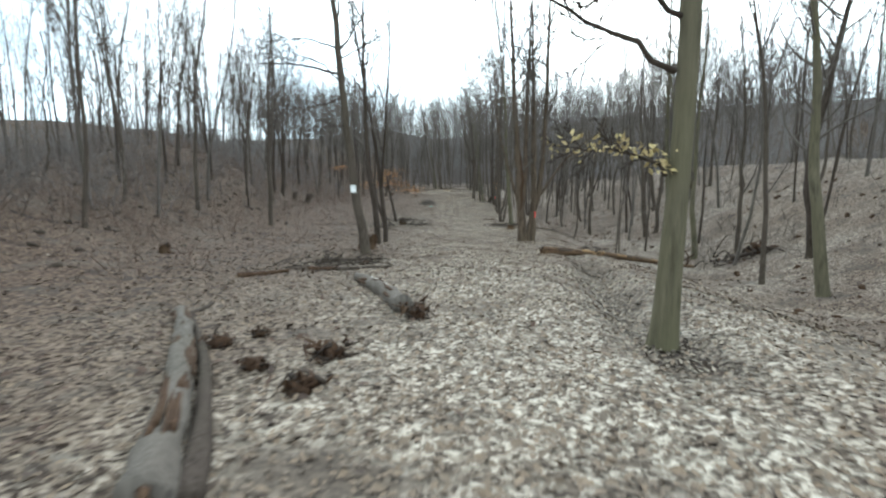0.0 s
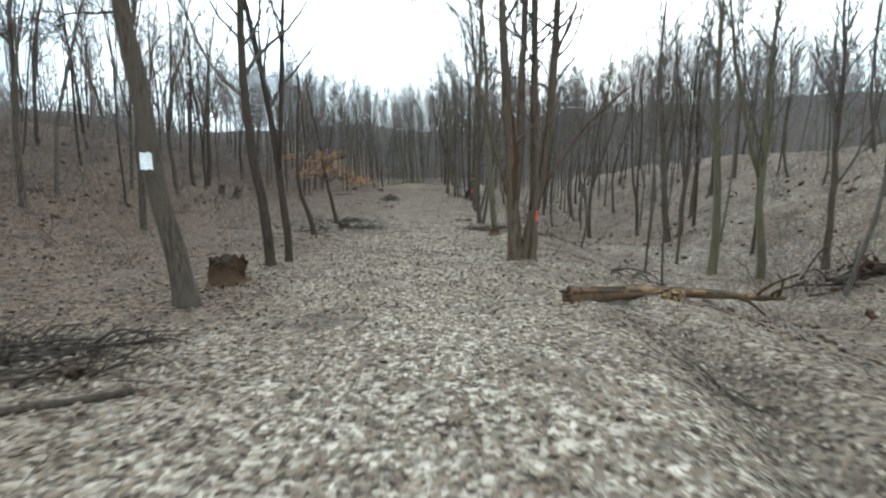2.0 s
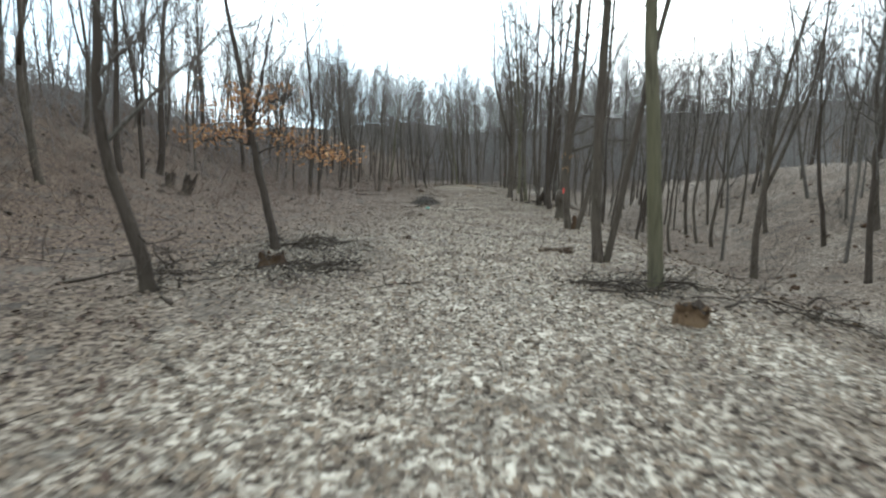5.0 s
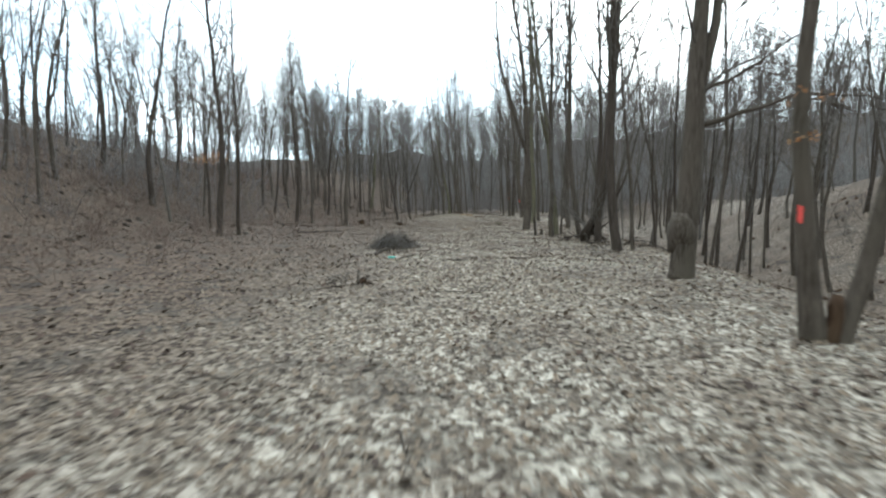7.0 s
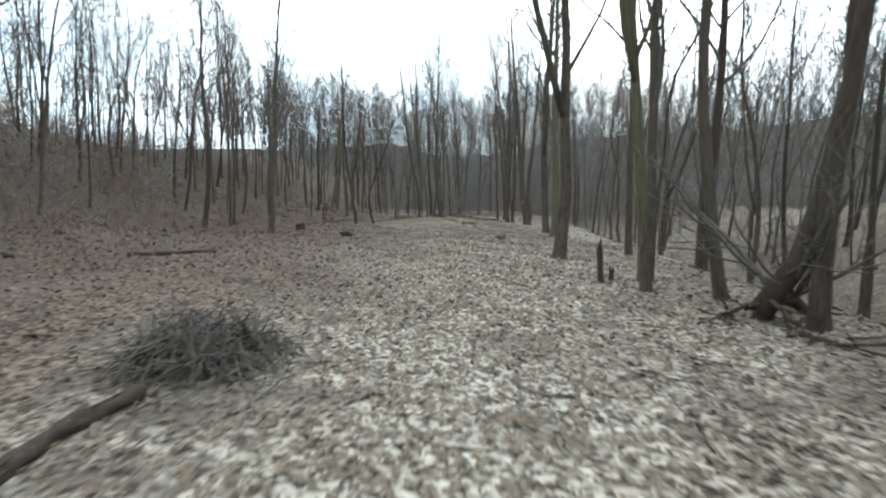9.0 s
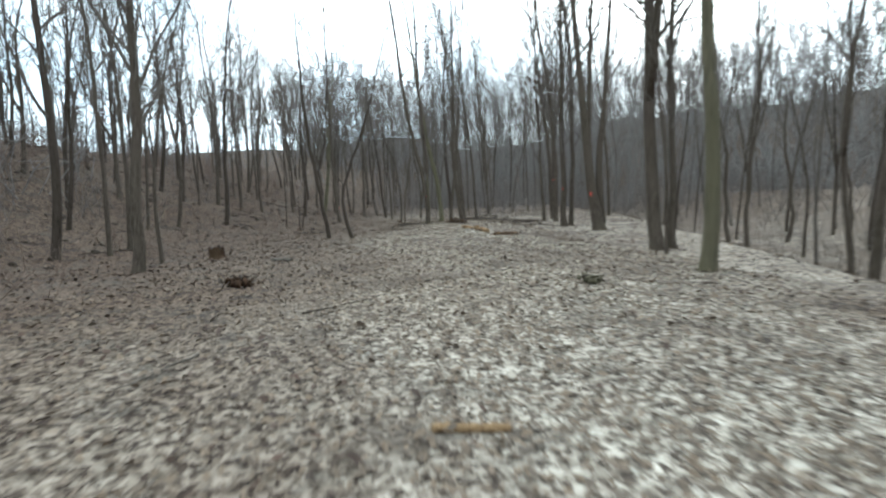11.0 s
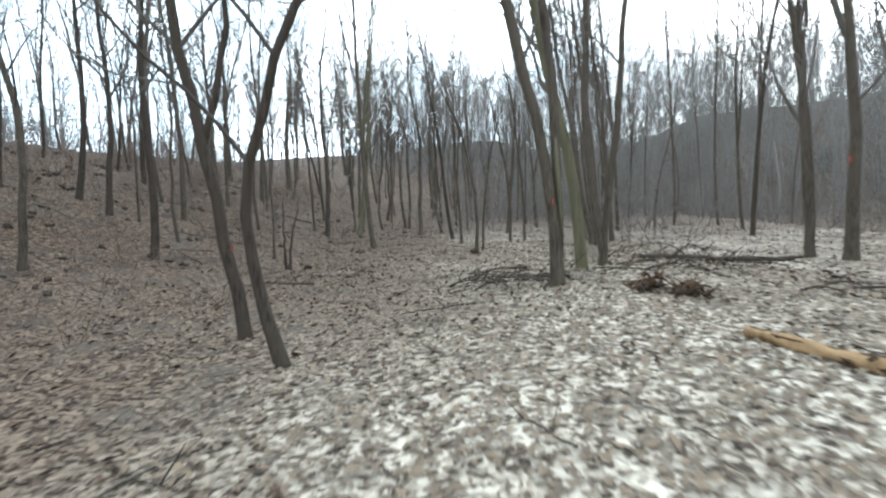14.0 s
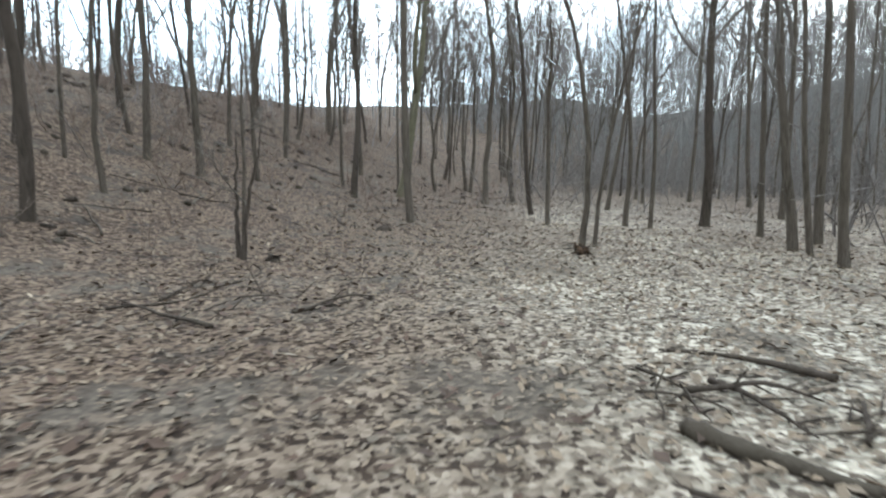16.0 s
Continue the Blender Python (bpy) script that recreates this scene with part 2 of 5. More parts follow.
def empty_at(name, m):
    ob = new(name)
    ob.empty_display_size = 0.3
    ob.matrix_world = m
    return ob


def part(name, me, parent, label=""):
    """One mesh object under a thing or a part."""
    ob = new(name, me)
    ob.parent = parent
    return tagged(ob, label)


# ---- the ground ----
def curve(v, xs, ys):
    """Smooth line through a few plan values."""
    return np.interp(v, xs, ys)


def swell(x, y, wave, seed):
    """Gentle rounded unevenness of about unit height."""
    a, b = x / wave + seed * 1.7, y / wave - seed * 2.3
    return (np.sin(a * 2.1 + 1.3 * np.sin(b * 1.1)) * np.cos(b * 1.7 + 0.9 * np.sin(a * 0.8))
            + 0.5 * np.sin(a * 4.3 + b * 2.9 + seed)) / 1.5


def rise(d, soft):
    """Zero before a toe line, then a straight slope with a rounded toe."""
    return soft * np.log1p(np.exp(np.clip(d / soft, -30, 30)))


def trail_x(y):
    return curve(y, [-60, 0, 20, 65, 72, 80, 90, 110, 150, 300], [0, 0.4, 1.2, 1.0, 0.4, -1.0, -3.4, -6.0, -8, -8])


def gully_x(y):
    return curve(y, [4.5, 7, 9, 14.2, 16, 18, 22], [2.7, 2.9, 3.15, 4.1, 4.65, 4.85, 4.9])


def edge_x(y):
    """Where the flat ground ends and the bank falls away."""
    return curve(y, [-60, 0, 20, 45, 60, 75, 90, 105, 130, 400], [3.6, 3.8, 4.2, 5.6, 6.6, 7.2, 8.6, 10, 10, 10])


def ramp(y):
    """The first stretch of the track runs downhill and levels out about thirty metres on."""
    return 0.075 * rise(30.0 - y, 2.5)


def terrain(x, y):
    x, y = np.asarray(x, float), np.asarray(y, float)
    toe = curve(y, [-60, 20, 42, 60, 80, 92, 100, 120, 150, 190, 400], [-11, -12, -13, -17, -18.5, -17, -15.2, -14.8, -13.5, -9, 10])
    top = curve(y, [-60, 36, 48, 60, 70, 80, 110, 160, 400], [3.2, 3.6, 6.5, 7.6, 9.5, 10.2, 6.7, 8.0, 9])
    d = toe - x
    steep = curve(y, [-60, 30, 46, 62, 74, 84, 100, 400], [0.40, 0.44, 0.84, 0.80, 0.53, 0.53, 0.41, 0.40])
    left = top * np.tanh(steep * rise(d, 1.6) / top) + 0.035 * rise(-8.0 - x, 2.0)
    left = left - np.minimum(0.30 * rise(-27.0 - x, 2.0), 3.6) * np.clip((y - 30) / 12, 0, 1) * np.clip((82 - y) / 14, 0, 1)
    edge = edge_x(y)
    deep = curve(y, [-60, 10, 40, 55, 75, 90, 110, 130, 400], [1.2, 1.5, 1.9, 2.9, 2.8, 2.2, 1.4, 1.0, 1.0])
    fall = curve(y, [-60, 40, 60, 400], [7.0, 7.0, 5.5, 7.0])
    u = np.clip((x - edge) / fall, 0, 1)
    right = -deep * (u * u * (3 - 2 * u))
    crest = deep + curve(y, [-60, 10, 30, 45, 55, 67, 78, 86, 100, 130, 400], [3.0, 4.0, 4.5, 4.6, 4.4, 4.0, 3.4, 2.6, 1.4, 1.0, 1.0])
    foot = curve(y, [-60, 20, 50, 80, 110, 400], [13.5, 15.5, 17.2, 18.5, 26, 26])
    slope = 0.52 * rise(x - foot, 1.5)
    right = right + crest - rise(crest - slope, 0.6) - np.minimum(0.14 * rise(x - foot - crest / 0.52 - 3.0, 2.0), 6.0) * np.clip((112 - y) / 24, 0, 1) * np.clip((105 - x) / 40, 0, 1)
    near = np.exp(-((y - 13.5) / 7.0) ** 4) * np.exp(-((x - gully_x(y)) / 0.55) ** 2)
    mound = 0.44 * np.exp(-((x - 0.3) / 3.6) ** 2 - ((y - 90.5) / 6.5) ** 2)
    r = np.hypot(x - 0, y - 50)
    ang = np.arctan2(x, y - 50)
    far = curve(ang, [-3.2, -1.2, -0.6, -0.3, -0.1, 0.05, 0.25, 0.6, 1.3, 3.2], [8, 5, 4, 7, 15, 18, 22, 25, 26, 12]) * (0.5 + 0.5 * np.tanh((r - 150) / 28.0))
    far = np.where(r > 95, far, 0) * np.clip((r - 95) / 30, 0, 1)
    far = far * (1 + 0.10 * swell(x, y, 34.0, 2) + 0.05 * swell(x, y, 13.0, 8))
    dip = 0.36 * np.exp(-((x + 10.8) / 4.2) ** 2) * np.clip((y - 74) / 8, 0, 1) * np.clip((108 - y) / 10, 0, 1)
    bank = np.clip(np.maximum(d, x - edge) / 6, 0, 1)
    bumps = 0.035 * swell(x, y, 1.7, 1) + 0.02 * swell(x, y, 0.7, 2) + bank * (0.22 * swell(x, y, 5.0, 3) + 0.10 * swell(x, y, 2.1, 5))
    return ramp(y) + left + right + mound + far + bumps - 0.42 * near - dip


def graded(inner, fine, outer, growth=1.13):
    """Grid lines: even steps between two inner limits, then growing ones out to the outer limits."""
    mid = np.arange(inner[0], inner[1] + fine / 2, fine)
    lo, hi, s = [], [], fine
    while (not lo or lo[-1] > outer[0]) or (not hi or hi[-1] < outer[1]):
        s = min(s * growth, 9.0)
        lo.append((lo[-1] if lo else mid[0]) - s)
        hi.append((hi[-1] if hi else mid[-1]) + s)
    lo = [v for v in lo if v > outer[0] - 9]
    hi = [v for v in hi if v < outer[1] + 9]
    return np.r_[lo[::-1], mid, hi]


gx, gy = graded((-9, 9), 0.22, (-330, 330)), graded((2, 104), 0.32, (-90, 420))
xx, yy = np.meshgrid(gx, gy)
zz = terrain(xx, yy)
ii, jj = np.meshgrid(np.arange(len(gy) - 1), np.arange(len(gx) - 1), indexing="ij")
w = len(gx)
ground = new("ground", mesh_of("ground", np.stack([xx, yy, zz], -1).reshape(-1, 3), np.stack([ii * w + jj, ii * w + jj + 1, (ii + 1) * w + jj + 1, (ii + 1) * w + jj], -1).reshape(-1, 4), FLOOR))
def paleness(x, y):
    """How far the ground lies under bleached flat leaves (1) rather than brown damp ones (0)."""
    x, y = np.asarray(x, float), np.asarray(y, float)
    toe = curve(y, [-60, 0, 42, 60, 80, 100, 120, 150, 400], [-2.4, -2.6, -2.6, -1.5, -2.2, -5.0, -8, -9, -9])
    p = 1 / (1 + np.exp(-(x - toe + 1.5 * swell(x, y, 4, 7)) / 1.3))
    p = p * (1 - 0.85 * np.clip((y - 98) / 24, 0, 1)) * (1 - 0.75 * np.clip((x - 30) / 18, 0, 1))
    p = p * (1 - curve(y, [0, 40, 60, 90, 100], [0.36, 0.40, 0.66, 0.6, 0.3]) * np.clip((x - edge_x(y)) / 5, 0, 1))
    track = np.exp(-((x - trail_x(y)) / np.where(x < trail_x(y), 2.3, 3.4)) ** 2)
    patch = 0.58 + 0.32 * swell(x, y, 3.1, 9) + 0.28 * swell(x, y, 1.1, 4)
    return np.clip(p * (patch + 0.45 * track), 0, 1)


def bareness(x, y):
    """Where the soil is washed or trodden bare: the gully beside the track and the roots of the first tree."""
    gully = np.exp(-((x - gully_x(y) + 0.18 * swell(x, y, 1.0, 3)) / 0.55) ** 2) * np.clip((y - 4.2) / 2, 0, 1) * np.clip((21 - y) / 4, 0, 1)
    roots = np.exp(-((x - 2.75) / 0.45) ** 2 - ((y - 5.6) / 0.7) ** 2)
    hollow = np.exp(-((x - 5.6) / 0.9) ** 2 - ((y - 9.5) / 2.5) ** 2) + np.exp(-((x - 15.5) / 1.6) ** 2 - ((y - 27.3) / 0.9) ** 2)
    debris = 1.1 * np.exp(-((x + 2.9) / 1.1) ** 2 - ((y - 40.2) / 1.8) ** 2) + 1.1 * np.exp(-((x + 1.9) / 0.9) ** 2 - ((y - 37.0) / 1.6) ** 2) + 0.9 * np.exp(-((x - 4.4) / 0.9) ** 2 - ((y - 36.2) / 1.2) ** 2) + 0.7 * np.exp(-((x + 2.8) / 1.2) ** 2 - ((y - 15.9) / 1.3) ** 2)
    debris = debris + 0.75 * np.exp(-((x + 2.5) / 1.5) ** 2 - ((y - 38.6) / 2.6) ** 2) + 0.8 * np.exp(-((x - 5.1) / 0.5) ** 2 - ((y - 57.3) / 1.6) ** 2) + 0.8 * np.exp(-((x + 1.7) / 0.9) ** 2 - ((y - 91.6) / 0.9) ** 2)
    return np.clip((gully + roots + 0.8 * hollow + 1.3 * debris) * (0.85 + 0.45 * swell(x, y, 0.8, 6)), 0, 0.98)


worn_bare = ground.data.attributes.new("bare", "FLOAT", "POINT")
worn_bare.data.foreach_set("value", bareness(xx, yy).ravel().astype(np.float32))
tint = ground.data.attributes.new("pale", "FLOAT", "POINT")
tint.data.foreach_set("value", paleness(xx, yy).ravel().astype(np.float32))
tagged(ground, "forest floor of damp soil under pale dead leaves", "ground", kind="structure")


def z_at(x, y):
    return float(terrain(x, y))


# ---- trees ----
def tree_meshes(seed, height=18.0, r=0.16, first=0.35, limbs=13, fork=0.0, kink=0.03, depth=2, count=5, skin=BARK, sides=12):
    """A bare winter tree, as a trunk mesh and a crown mesh. fork: the share of the height at which it parts in two."""
    rng = np.random.default_rng(seed)
    trunk, crown = Wood(), Wood()
    steps = 16
    line = wander(rng, (0, 0, -0.25), (0, 0, 1), height, steps, kink, 0.05)
    line[:, :2] -= line[0, :2]
    line[:, :2] -= line[6, :2] * (line[:, 2:] - line[0, 2]) / (line[6, 2] - line[0, 2])
    rad = r * (1 - np.linspace(0, 1, steps + 1) ** 0.95 * 0.95)
    low = np.array([0, 0.012, 0.028, 0.05])
    dense = np.unique(np.r_[low, np.linspace(0, 1, steps + 1)])
    line_d = np.stack([np.interp(dense, np.linspace(0, 1, steps + 1), line[:, n]) for n in range(3)], 1)
    trunk.tube(line_d, np.interp(dense, np.linspace(0, 1, steps + 1), rad), sides, 0.035, rng, 0.55)
    stems = [(line, rad)]
    if fork:
        i = int(fork * steps)
        side = rng.normal(0, 1, 2)
        side /= np.linalg.norm(side)
        second = wander(rng, line[i], (side[0] * 0.35, side[1] * 0.35, 1), height * (1 - fork) * 0.95, 10, 0.05, 0.10)
        rad2 = rad[i] * 0.78 * (1 - np.linspace(0, 1, 11) * 0.93)
        trunk.tube(second, rad2, max(sides - 3, 5), 0.03, rng)
        stems.append((second, rad2))
    for s, (ln, rd) in enumerate(stems):
        n = limbs if s == 0 else limbs // 2 + 1
        for k in range(n):
            f = (first if s == 0 else 0.1) + (0.97 - (first if s == 0 else 0.1)) * ((k + rng.uniform(0, 0.9)) / n) ** 0.85
            i = min(int(f * (len(ln) - 1)), len(ln) - 2)
            g = f * (len(ln) - 1) - i
            at, rr = ln[i] + (ln[i + 1] - ln[i]) * g, rd[i] + (rd[i + 1] - rd[i]) * g
            a = rng.uniform(0, 6.28)
            tilt = rng.uniform(0.25, 0.85)
            size = height * rng.uniform(0.09, 0.25) * (1.1 - 0.28 * f)
            limb = wander(rng, at, (math.cos(a) * tilt, math.sin(a) * tilt, 0.75), size, 6, 0.14, 0.10)
            q = min(rr * 0.55, 0.012 + size * 0.013)
            crown.tube(limb, np.linspace(q, q * 0.2, 7), 4, shut=False)
            spray(crown, rng, limb, q, depth - 1, 3, count)
    return trunk.mesh("trunk", skin), crown.mesh("crown", TWIG)


def stand(x, y, lean=(0, 0), spin=0.0, width=1.0, tall=1.0, sink=0.0):
    """A pose on the ground, leaning by metres sideways for each metre up."""
    up = Vector((lean[0], lean[1], 1)).normalized()
    turn = Vector((0, 0, 1)).rotation_difference(up).to_matrix().to_4x4()
    return Matrix.Translation((x, y, z_at(x, y) - sink)) @ turn @ Matrix.Rotation(spin, 4, "Z") @ Matrix.Diagonal((width, width, tall, 1))


MODELS = {}


def model(key, label, **shape):
    """The first tree of a kind, kept out of the way until the copies are made."""
    trunk, crown = tree_meshes(**shape)
    MODELS[key] = (trunk, crown, label, shape.get("r", 0.16), shape.get("height", 18.0))


def plant(key, x, y, d, lean=(0, 0), tall=1.0, spin=None, label="", group="trees along the track"):
    """A tree of one of the kinds, with a trunk of that thickness at its foot."""
    trunk, crown, text, r, height = MODELS[key]
    width = d / (2 * r)
    spin = (x * 12.9898 + y * 4.1414) % 6.28 if spin is None else spin
    tree = empty_at("bare_tree", Matrix.Identity(4))
    tree.matrix_world = stand(x, y, lean, spin, (width + 0.9) / 1.9 if width > 1 else (width + 0.5) / 1.5, tall)
    k = width / tree.scale[0]
    ob = part("trunk", trunk, tree)
    ob.scale = (k, k, 1)
    part("crown", crown, tree)
    return tagged(tree, label or text, "tree", group)


model("pole_a", "tall bare tree with slender grey-brown trunk", seed=11, height=17, r=0.15, first=0.22, limbs=25, kink=0.05)
model("pole_b", "tall bare tree with crooked brown trunk", seed=12, height=15.5, r=0.14, first=0.18, limbs=26, kink=0.075)
model("pole_c", "bare tree parting in two above head height", seed=13, height=17, r=0.17, first=0.30, limbs=21, fork=0.30, kink=0.05)
model("pole_d", "tall straight bare tree with high crown", seed=14, height=19, r=0.16, first=0.30, limbs=24, kink=0.04)
model("dark_a", "bare tree with dark damp bark", seed=15, height=17, r=0.15, first=0.24, limbs=24, kink=0.055, skin=DARK_BARK)
model("dark_b", "dark-barked bare tree parting into two stems", seed=16, height=15.5, r=0.15, first=0.28, limbs=21, fork=0.22, kink=0.065, skin=DARK_BARK)
model("smooth_a", "bare tree with smooth greenish-grey bark", seed=17, height=18, r=0.17, first=0.30, limbs=21, kink=0.03, skin=SMOOTH)
model("smooth_b", "bare tree with olive-grey bark and forked stem", seed=18, height=17, r=0.16, first=0.28, limbs=20, fork=0.28, kink=0.05, skin=SMOOTH)
model("thin_a", "thin bare young tree with fine twigs", seed=19, height=11, r=0.06, first=0.25, limbs=12, kink=0.05, count=4, sides=8)
model("thin_b", "thin crooked bare sapling", seed=20, height=9, r=0.05, first=0.30, limbs=10, kink=0.08, count=4, sides=8)

model("slim_a", "slim bare tree with grey-brown bark", seed=31, height=16, r=0.09, first=0.28, limbs=21, kink=0.06, count=4, sides=8)
model("slim_b", "slim crooked bare tree", seed=32, height=14, r=0.08, first=0.22, limbs=21, kink=0.09, count=4, sides=8)
model("slim_c", "slim bare tree parting in two", seed=33, height=16, r=0.10, first=0.35, limbs=18, fork=0.25, kink=0.06, count=4, sides=8)
model("slim_d", "slim dark-barked bare tree", seed=34, height=15, r=0.09, first=0.25, limbs=21, kink=0.07, count=5, sides=8, skin=DARK_BARK)

# right of the track at the start
plant("smooth_a", 13.3, 18.2, 0.44, (-0.084, 0.069))
plant("dark_a", 16.6, 23.6, 0.52, (-0.03, 0.02))
plant("pole_a", 12.7, 20.8, 0.23, (-0.035, 0.031))
plant("smooth_a", 14.0, 33.2, 0.40, (-0.026, 0.013))
plant("smooth_b", 14.8, 31.0, 0.36, (-0.031, 0.018))
plant("pole_b", 16.9, 30.2, 0.28, (-0.014, 0.010))
plant("pole_c", 16.4, 42.6, 0.44, (-0.09, 0.04))
plant("pole_b", 17.3, 43.0, 0.36, (0.05, -0.02))
plant("pole_a", 20.3, 47.4, 0.40, (0.02, 0.0))
plant("pole_d", 23.4, 50.8, 0.36, (0.02, -0.006))
plant("pole_a", 26.2, 52.5, 0.30, (0.017, -0.011))
plant("pole_b", 21.8, 55.0, 0.40, (-0.08, 0.03))
plant("thin_a", 8.8, 35.5, 0.12, (0.08, 0.0), 0.5)
plant("thin_a", 9.4, 28.0, 0.10, (-0.02, 0.0), 0.6)
# left of the track at the start
plant("pole_b", -11.0, 34.0, 0.31, (0.023, 0.010))
plant("pole_a", -14.9, 32.5, 0.27, (0.033, 0.021))
plant("dark_a", -16.2, 52.0, 0.33, (0.03, 0.01))
plant("dark_a", -16.9, 56.4, 0.40, (0.055, 0.038))
plant("dark_b", -15.8, 53.1, 0.22, (-0.019, -0.014))
plant("dark_a", -3.09, 25.1, 0.29, (-0.068, -0.015), spin=0.6)
plant("dark_b", -2.85, 26.1, 0.24, (-0.085, -0.017), spin=2.0)
# the bank beside the track, middle stretch
plant("smooth_a", 4.69, 36.2, 0.28, (-0.064, 0.033))
plant("pole_d", 4.28, 38.9, 0.25, (-0.02, 0.010))
plant("pole_a", 4.44, 38.9, 0.16, (0.16, -0.03))
plant("pole_c", 14.4, 51.7, 0.34, (0.02, 0.003))
plant("dark_a", 19.9, 55.8, 0.25, (-0.105, 0.075))
plant("pole_b", 4.45, 63.0, 0.22, (-0.010, 0.001))
plant("dark_a", 5.5, 56.6, 0.31, (-0.035, 0.02), label="dark bare tree with a mossy foot")
plant("thin_a", 5.98, 56.75, 0.13, (-0.063, 0.032))
plant("smooth_b", 4.80, 64.2, 0.25, (-0.09, 0.020))
plant("thin_b", 5.10, 64.5, 0.11, (0.05, 0.002))
plant("pole_d", 5.55, 62.4, 0.23, (-0.066, 0.028))
plant("dark_a", 5.75, 60.2, 0.27, (0.06, -0.02))
plant("pole_c", 3.95, 68.7, 0.38, (0.003, 0.0))
plant("pole_a", 6.4, 70.0, 0.24, (-0.02, 0.0))
plant("dark_a", 7.1, 66.5, 0.26, (0.03, 0.0))
# the left side, middle stretch
plant("dark_a", -19.8, 74.2, 0.40, (0.046, 0.028))
plant("dark_a", -10.4, 63.8, 0.30, (0.03, 0.02))
plant("slim_d", -10.33, 65.7, 0.20, (0.02, 0.002))
plant("dark_a", -13.2, 82.9, 0.32, (0.03, 0.02))
plant("pole_a", -12.3, 84.3, 0.18, (0.0, 0.0))
plant("dark_a", -25.5, 77.5, 0.38, (0.037, 0.026))
plant("pole_b", -8.5, 80.2, 0.34, (0.05, 0.03), label="bare tree with a torn patch of bark near its foot")
plant("thin_a", -9.3, 82.6, 0.14, (0.023, 0.019))
plant("pole_a", -12.9, 86.3, 0.2, (0.005, 0.005))
# the last stretch, right
plant("pole_c", 5.80, 81.4, 0.40, (-0.043, 0.013))
plant("pole_b", 6.25, 81.6, 0.22, (-0.02, 0.0))
plant("smooth_a", 5.30, 77.0, 0.32, (-0.014, 0.005))
plant("thin_a", 5.6, 80.2, 0.09, (-0.033, 0.015))
plant("pole_a", 5.10, 91.7, 0.25, (0.012, -0.002))
plant("pole_b", 4.70, 91.0, 0.30, (-0.018, 0.006))
plant("pole_d", 5.19, 99.0, 0.25, (-0.069, 0.016))
plant("pole_a", 9.4, 102.6, 0.22, (-0.05, 0.02))
plant("pole_a", 5.06, 96.5, 0.30, (-0.027, 0.010))
plant("pole_b", 4.50, 97.2, 0.21, (-0.044, 0.015))
plant("pole_d", -0.20, 98.7, 0.27, (-0.06, 0.01))
plant("pole_a", 0.57, 104.8, 0.20, (-0.072, 0.013))
plant("pole_b", -0.33, 103.2, 0.20, (-0.148, 0.038))
plant("thin_a", -0.17, 102.6, 0.13, (-0.122, 0.034))
plant("pole_d", -0.12, 101.0, 0.16, (-0.099, 0.033))
plant("pole_a", -0.41, 105.7, 0.15, (-0.068, 0.014))
plant("dark_a", -1.44, 107.8, 0.28, (-0.05, 0.011))
plant("thin_a", -3.63, 106.5, 0.15, (-0.06, 0.0))
plant("thin_a", -2.97, 106.1, 0.13, (-0.05, 0.003))
plant("thin_a", -5.70, 105.7, 0.14, (-0.045, -0.007), 0.8)
plant("thin_b", -4.42, 101.6, 0.14, (-0.048, -0.005))
plant("thin_b", -4.15, 101.5, 0.09, (0.1, -0.005))
# the hillside
plant("dark_a", -18.6, 100.2, 0.25, (0.026, 0.035))
plant("thin_a", -17.9, 100.9, 0.12, (0.014, 0.017))
plant("pole_a", -17.9, 103.5, 0.25, (0.001, 0.001))
plant("pole_b", -16.5, 104.2, 0.25, (-0.023, -0.019))
plant("smooth_b", -12.3, 110.4, 0.34, (0.121, 0.051))
plant("thin_a", -12.1, 118.9, 0.22, (-0.060, -0.018))
plant("thin_a", -11.7, 118.4, 0.22, (0.018, 0.005))
plant("pole_a", -14.3, 138.0, 0.45, (-0.047, -0.010))
plant("dark_a", -22.4, 106.5, 0.28, (0.048, 0.049))
plant("thin_b", -11.9, 100.6, 0.10, (0.011, 0.008))
plant("pole_a", -22.5, 121.9, 0.45, (0.028, 0.015))
plant("pole_b", -24.1, 116.5, 0.40, (-0.007, -0.005))
plant("pole_d", -30.2, 152.3, 0.60, (-0.014, -0.006))
plant("pole_a", -20.2, 113.9, 0.29, (0.016, 0.010))
plant("dark_a", -20.2, 100.4, 0.28, (0.055, 0.051))
plant("thin_a", -15.8, 106.1, 0.18, (0.02, 0.006))

# the wood around: the nearer trees one by one, the farther ones as one mass
rng = np.random.default_rng(5)
taken = [(o.matrix_world.translation.x, o.matrix_world.translation.y) for o in scene.objects if o.name.startswith("bare_tree")]
kinds = ["pole_a", "pole_b", "pole_c", "pole_d", "dark_a", "dark_b", "pole_a", "pole_d", "thin_a", "thin_a", "thin_b", "pole_b"]


def open_ground(x, y):
    """Whether a stretch of ground is kept free of further trees."""
    toe = curve(y, [-60, 42, 60, 80, 92, 100, 120, 150, 300], [-12.5, -13.5, -15, -17, -15.5, -13.5, -13, -11, -9])
    right = curve(y, [-60, 0, 45, 60, 97, 100, 106, 300], [9, 10.5, 9.5, 7.6, 8.4, 8.0, 1.5, -2])
    return toe < x < right and y < 104 or abs(x - trail_x(y)) < 3.5 and y < 103


